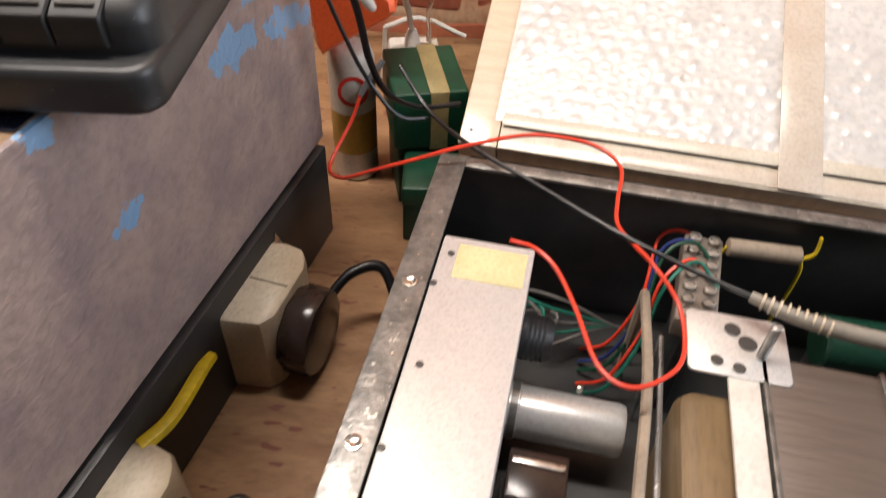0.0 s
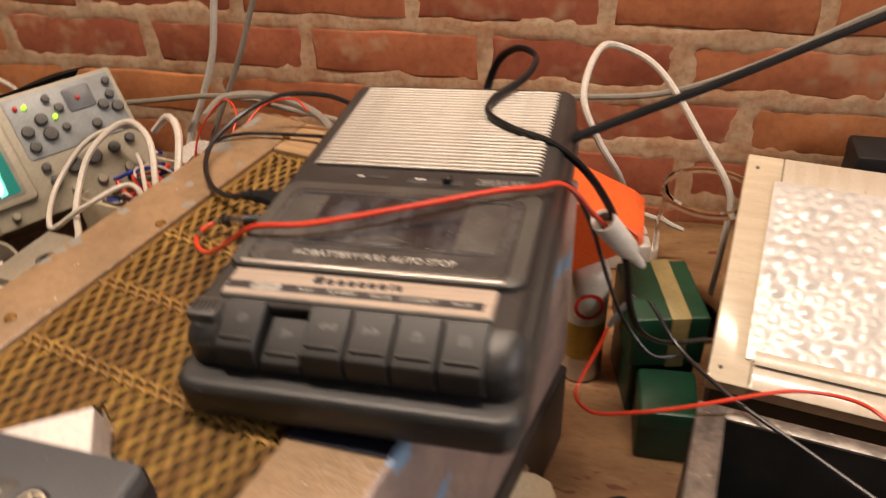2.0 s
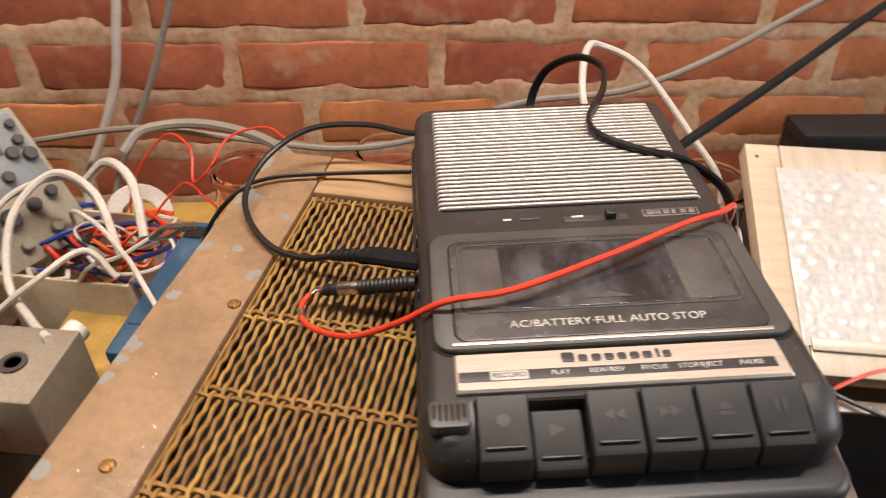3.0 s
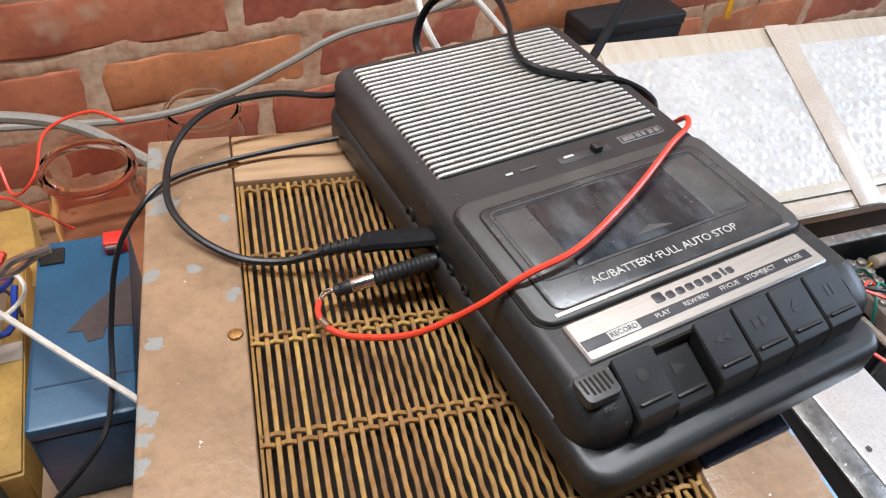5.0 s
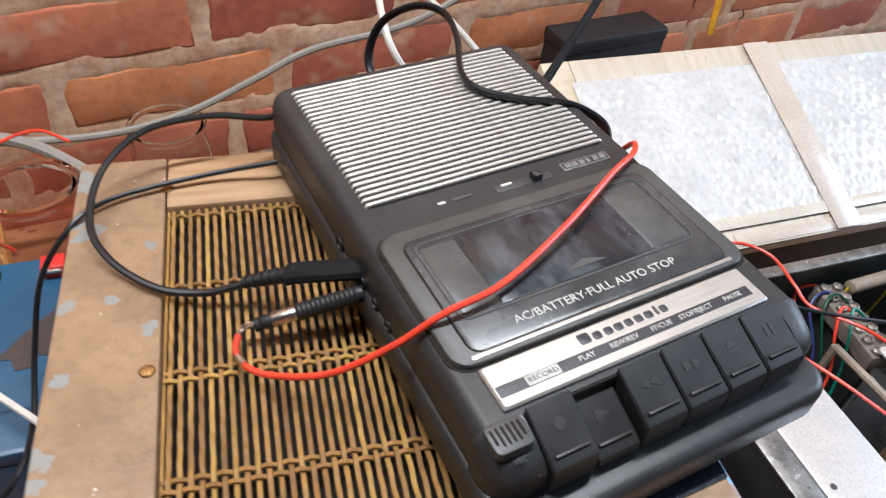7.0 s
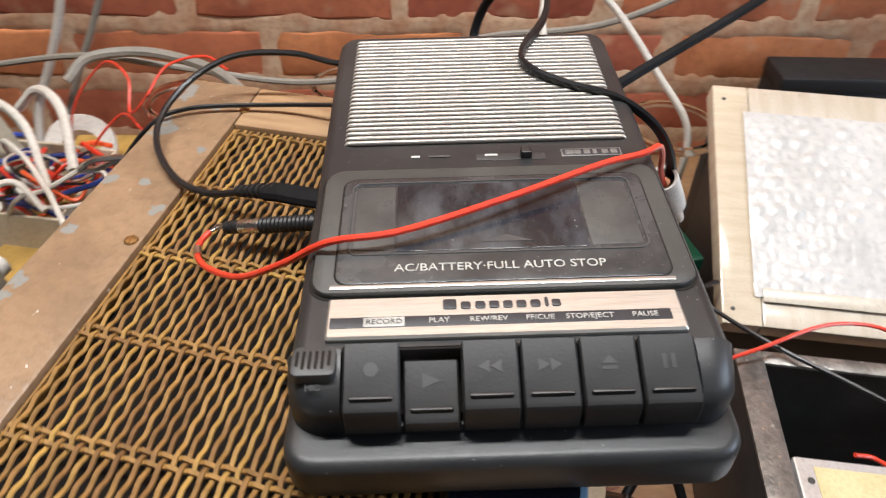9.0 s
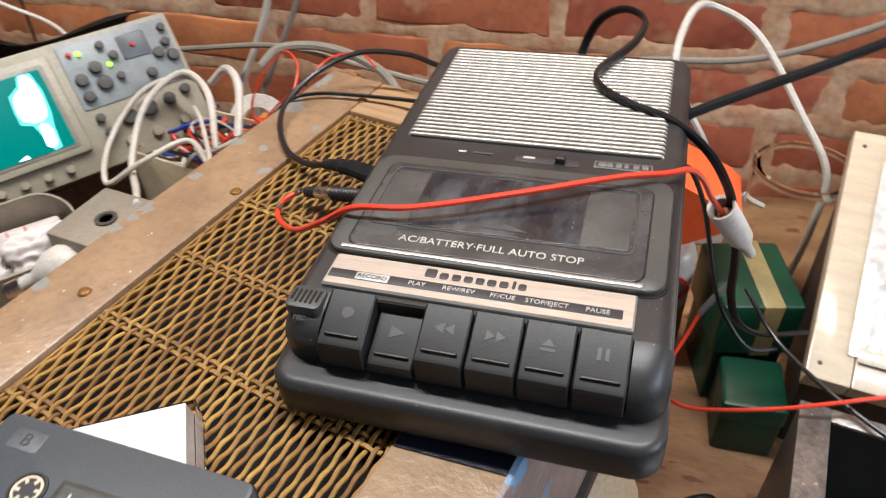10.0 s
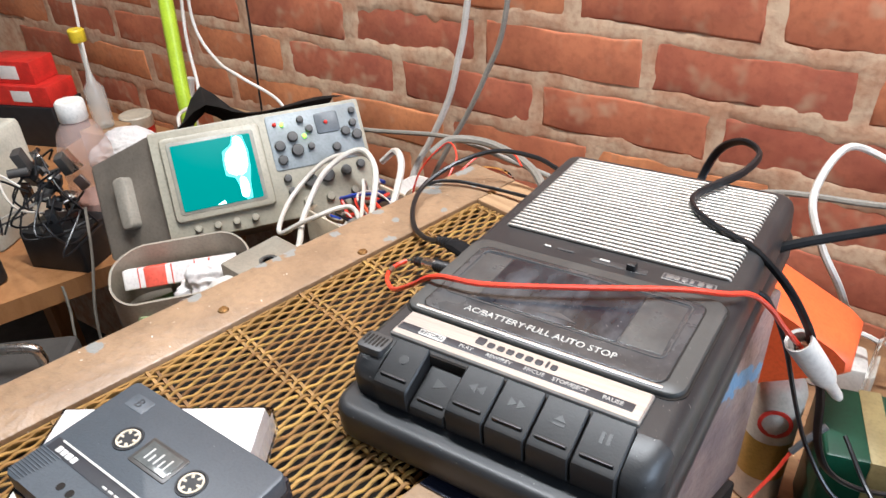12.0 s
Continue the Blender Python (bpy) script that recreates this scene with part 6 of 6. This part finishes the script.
cord("flat_black_cable", [(0.075, 0.150, 0.006), (0.074, 0.172, 0.022), (0.083, 0.173, 0.046), (0.100, 0.160, 0.061), (0.114, 0.147, 0.0600), (0.110, 0.122, 0.0560), (0.094, 0.086, 0.0545), (0.096, 0.068, 0.0535), (0.114, 0.052, 0.0530), (0.138, 0.042, 0.0510), (0.158, 0.034, 0.040),
                          (0.172, 0.038, 0.018), (0.180, 0.046, -0.005), (0.190, 0.058, -0.045), (0.196, 0.064, -0.085), (0.207, 0.068, -0.112), (0.228, 0.080, -0.130), (0.258, 0.094, -0.134)], 0.0019, CABLE, "glossy flat black twin cable draped over the recorder", 1.6)
cord("thin_black_lead", [(0.146, 0.028, 0.034), (0.153, 0.033, 0.026), (0.165, 0.043, -0.005), (0.180, 0.056, -0.06), (0.193, 0.064, -0.098), (0.215, 0.060, -0.125), (0.236, 0.072, -0.134)], 0.0015, CABLE, "thin black lead hanging beside the recorder")
cord("thick_black_cable", [(0.138, 0.078, 0.022), (0.150, 0.084, 0.034), (0.235, 0.150, 0.046), (0.331, 0.226, 0.061), (0.47, 0.33, 0.083), (0.62, 0.434, 0.11)], 0.0031, CABLEMATT, "thick black cable rising from the recorder to the wall")
cord("grey_cable", [(-0.62, 0.430, -0.16), (-0.45, 0.405, -0.135), (-0.30, 0.388, -0.108), (-0.206, 0.380, -0.115), (-0.096, 0.380, -0.131), (-0.019, 0.380, -0.124), (0.048, 0.380, -0.101), (0.106, 0.380, -0.080), (0.212, 0.385, -0.070), (0.30, 0.390, -0.036), (0.411, 0.400, 0.025), (0.55, 0.41, 0.085), (0.75, 0.43, 0.16)], 0.0034, GREYCABLE, "grey cable running along the brick wall")
cord("white_mains_cable", [(0.197, 0.352, -0.212), (0.193, 0.330, -0.17), (0.180, 0.275, -0.105), (0.158, 0.268, -0.065), (0.141, 0.285, -0.030), (0.150, 0.330, -0.004), (0.172, 0.357, -0.012), (0.210, 0.345, -0.030), (0.255, 0.305, -0.080), (0.283, 0.278, -0.118), (0.285, 0.27, -0.17), (0.29, 0.30, -0.255)], 0.0033, WHITECABLE, "white mains cable looping up from its plug")
cord("white_wall_cable", [(-0.250, 0.432, 0.45), (-0.270, 0.428, 0.20), (-0.291, 0.425, 0.040), (-0.304, 0.423, -0.020), (-0.318, 0.420, -0.072), (-0.345, 0.415, -0.130), (-0.372, 0.405, -0.185), (-0.38, 0.38, -0.258)], 0.0044, WHITECABLE, "white cable hanging down the brick wall", group="wall cables")
cord("cream_wall_cable", [(-0.205, 0.432, 0.45), (-0.222, 0.428, 0.20), (-0.237, 0.425, 0.040), (-0.262, 0.422, -0.03), (-0.288, 0.418, -0.085), (-0.318, 0.412, -0.140), (-0.345, 0.40, -0.20), (-0.35, 0.37, -0.258)], 0.0034, GREYCABLE, "cream-grey cable hanging down the brick wall", group="wall cables")
cord("dark_wall_wire", [(-0.672, 0.436, 0.45), (-0.685, 0.434, 0.10), (-0.690, 0.432, -0.05), (-0.695, 0.430, -0.16)], 0.0018, CABLE, "thin dark wire hanging straight down the wall", group="wall cables")
for k, pts in enumerate(([(-0.86, 0.433, 0.40), (-0.80, 0.41, 0.12), (-0.765, 0.37, -0.03), (-0.70, 0.32, -0.10), (-0.66, 0.25, -0.10), (-0.60, 0.215, -0.135)], [(-0.83, 0.433, 0.40), (-0.80, 0.42, 0.1), (-0.78, 0.40, -0.02), (-0.73, 0.39, -0.07), (-0.68, 0.39, -0.09), (-0.62, 0.405, -0.125), (-0.59, 0.395, -0.18), (-0.585, 0.38, -0.249)], [(-1.20, 0.432, 0.14), (-1.10, 0.40, 0.03), (-1.00, 0.335, -0.07), (-0.951, 0.303, -0.118)])):
    cord("white_slack_cable", pts, 0.0026, WHITECABLE, "slack white cable over the side bench", group="slack white cables")
cord("hanging_wire", [(-0.655, 0.08, -0.16), (-0.640, 0.06, -0.22), (-0.625, 0.03, -0.30), (-0.615, 0.02, -0.42), (-0.60, 0.03, -0.6), (-0.60, 0.03, -0.998)], 0.002, GREYCABLE, "grey wire hanging over the bench edge")
cord("hanging_wire", [(-0.66, 0.02, -0.249), (-0.652, 0.015, -0.28), (-0.64, 0.0, -0.40), (-0.65, 0.0, -0.998)], 0.0018, GREYCABLE, "grey wire hanging over the bench edge")
red = thing("red_test_lead", place(0, 0, 0), "red test lead lying over the bench into the chassis", "cable")
b = B()
tube(b, [(0.184, 0.088, -0.128), (0.178, 0.080, -0.145), (0.167, 0.060, -0.163), (0.166, 0.044, -0.166), (0.180, 0.024, -0.156), (0.204, 0.015, -0.140), (0.232, 0.014, -0.128), (0.262, 0.019, -0.119), (0.303, 0.034, -0.117), (0.335, 0.041, -0.122), (0.358, 0.037, -0.126), (0.369, 0.016, -0.1262), (0.364, -0.014, -0.1290), (0.364, -0.034, -0.134), (0.378, -0.070, -0.128),
         (0.391, -0.095, -0.135), (0.390, -0.125, -0.140), (0.378, -0.141, -0.141), (0.358, -0.149, -0.141), (0.343, -0.136, -0.141), (0.334, -0.098, -0.141), (0.324, -0.066, -0.141), (0.311, -0.052, -0.139), (0.296, -0.052, -0.134)], 0.0014, 8, 8)
part("wire", b, REDWIRE, red)
b = B()
tube(b, [(0.184, 0.088, -0.128), (0.192, 0.094, -0.115), (0.200, 0.100, -0.105)], 0.0024, 8, 4)
part("sleeve", b, surf("grey_sleeve", (0.12, 0.12, 0.12), None, 40, 0.3), red, "grey sleeve")
pr = thing("probe_lead", place(0, 0, 0), "dark probe lead across the chassis with a grey ribbed strain relief", "cable")
b = B()
tube(b, [(0.212, 0.105, -0.112), (0.237, 0.075, -0.130), (0.269, 0.030, -0.126), (0.310, -0.005, -0.126), (0.359, -0.044, -0.128), (0.405, -0.068, -0.134), (0.436, -0.084, -0.136)], 0.0016, 8, 8)
part("wire", b, CABLE, pr)
b = B()
tube(b, [(0.434, -0.083, -0.136), (0.462, -0.100, -0.135), (0.520, -0.118, -0.132), (0.62, -0.135, -0.130), (0.70, -0.16, -0.150)], 0.0046, 10, 8, taper=lambda t: 0.75 + 0.35 * min(1, t * 3))
rib = part("sheath", b, GREYCABLE, pr, "grey sheathed cable")
for k in range(9):
    b = B()
    t = k / 8
    p = Vector((0.440, -0.087, -0.1358)).lerp(Vector((0.472, -0.1045, -0.1346)), t)
    lathe(b, [(0.0036, -0.0008), (0.0052, -0.0006), (0.0052, 0.0006), (0.0036, 0.0008)], 12, look(p, (0.52, -0.13, -0.132)))
    part("rib", b, CREAM, rib)
b = B()
lathe(b, [(0.0054, -0.0015), (0.0058, -0.001), (0.0058, 0.001), (0.0054, 0.0015)], 14, look((0.512, -0.116, -0.1323), (0.60, -0.135, -0.131)), caps=False)
part("yellow_tie", b, YELLOW, pr, "yellow tie")

# ---- brickwork ----
rng = random.Random(21)


def brick_mesh(length, seed):
    r = random.Random(seed)
    b = B()
    hx, hz = length / 2, 0.0272
    rings = []
    n_top = 7
    outline = []
    for k in range(n_top):
        outline.append((-hx + 2 * hx * k / (n_top - 1), -hz))
    outline += [(hx, -hz / 3), (hx, hz / 3)]
    for k in range(n_top):
        outline.append((hx - 2 * hx * k / (n_top - 1), hz))
    outline += [(-hx, hz / 3), (-hx, -hz / 3)]
    outline = [(x + r.uniform(-0.0030, 0.0030), z + r.uniform(-0.0026, 0.0026)) for x, z in outline]
    for y, i in ((0.012, 0.0), (0.0012, 0.0), (-0.0004, 0.0012), (-0.0010, 0.0040)):
        rings.append([(x * (1 - i / hx), y + r.uniform(-0.0004, 0.0004), z * (1 - i / hz)) for x, z in outline])
    loft(b, rings)
    return mesh_of("brick", b, 50)


FULL = [brick_mesh(0.200, s) for s in range(6)]
HALF = [brick_mesh(0.096, 20 + s) for s in range(3)]
COURSE, LENGTH = 0.0685, 0.216
LINE_Z = -0.099
OFFSETS = {0: -0.199, -1: -0.122, 1: -0.066, 2: -0.160}
JOINTS = {}
for c in range(-3, 9):
    z = LINE_Z + COURSE * (c + 0.5)
    start = OFFSETS.get(c, -0.187 + 0.108 * (c % 2) + rng.uniform(-0.02, 0.02))
    JOINTS[c] = start
    for k in range(-6, 6):
        x = start + LENGTH * k + LENGTH / 2
        part("brick", FULL[rng.randrange(6)], BRICK, wall_back, m=pose(x, WALL_Y + 0.004 + rng.uniform(-0.0012, 0.0012), z, 0, rng.uniform(-0.5, 0.5), rng.uniform(-0.4, 0.4)))


# mortar smeared flush over the joints and on to the bricks' edges
def mortar_sheet():
    nx, nz, step = 520, 158, 0.005
    verts, faces = [], []
    for j in range(nz + 1):
        z = -0.30 + j * step
        c = math.floor((z - LINE_Z) / COURSE)
        dz = 0.0272 - abs(z - LINE_Z - COURSE * (c + 0.5))
        for i in range(nx + 1):
            x = -1.38 + i * step
            u = (x - JOINTS[c]) % LENGTH
            d = min(dz, 0.100 - abs(u - LENGTH / 2))
            slow, fine = noise.noise((x * 16, z * 22, 4.0)), noise.noise((x * 75, z * 75, 9.0))
            s = min(1.0, max(0.0, (d - 0.0005 - 0.0065 * slow - 0.0042 * fine) / 0.010))
            verts.append((x, WALL_Y + 0.0029 - 0.0004 * fine - 0.0007 * slow + 0.0028 * s * s * (3 - 2 * s), z))
    for j in range(nz):
        for i in range(nx):
            k = j * (nx + 1) + i
            faces.append((k, k + 1, k + nx + 2, k + nx + 1))
    me = bpy.data.meshes.new("mortar_bed")
    me.from_pydata(verts, [], faces)
    for p in me.polygons:
        p.use_smooth = True
    return me


part("mortar_bed", mortar_sheet(), MORTAR, wall_back, "sandy mortar smeared over the joints")
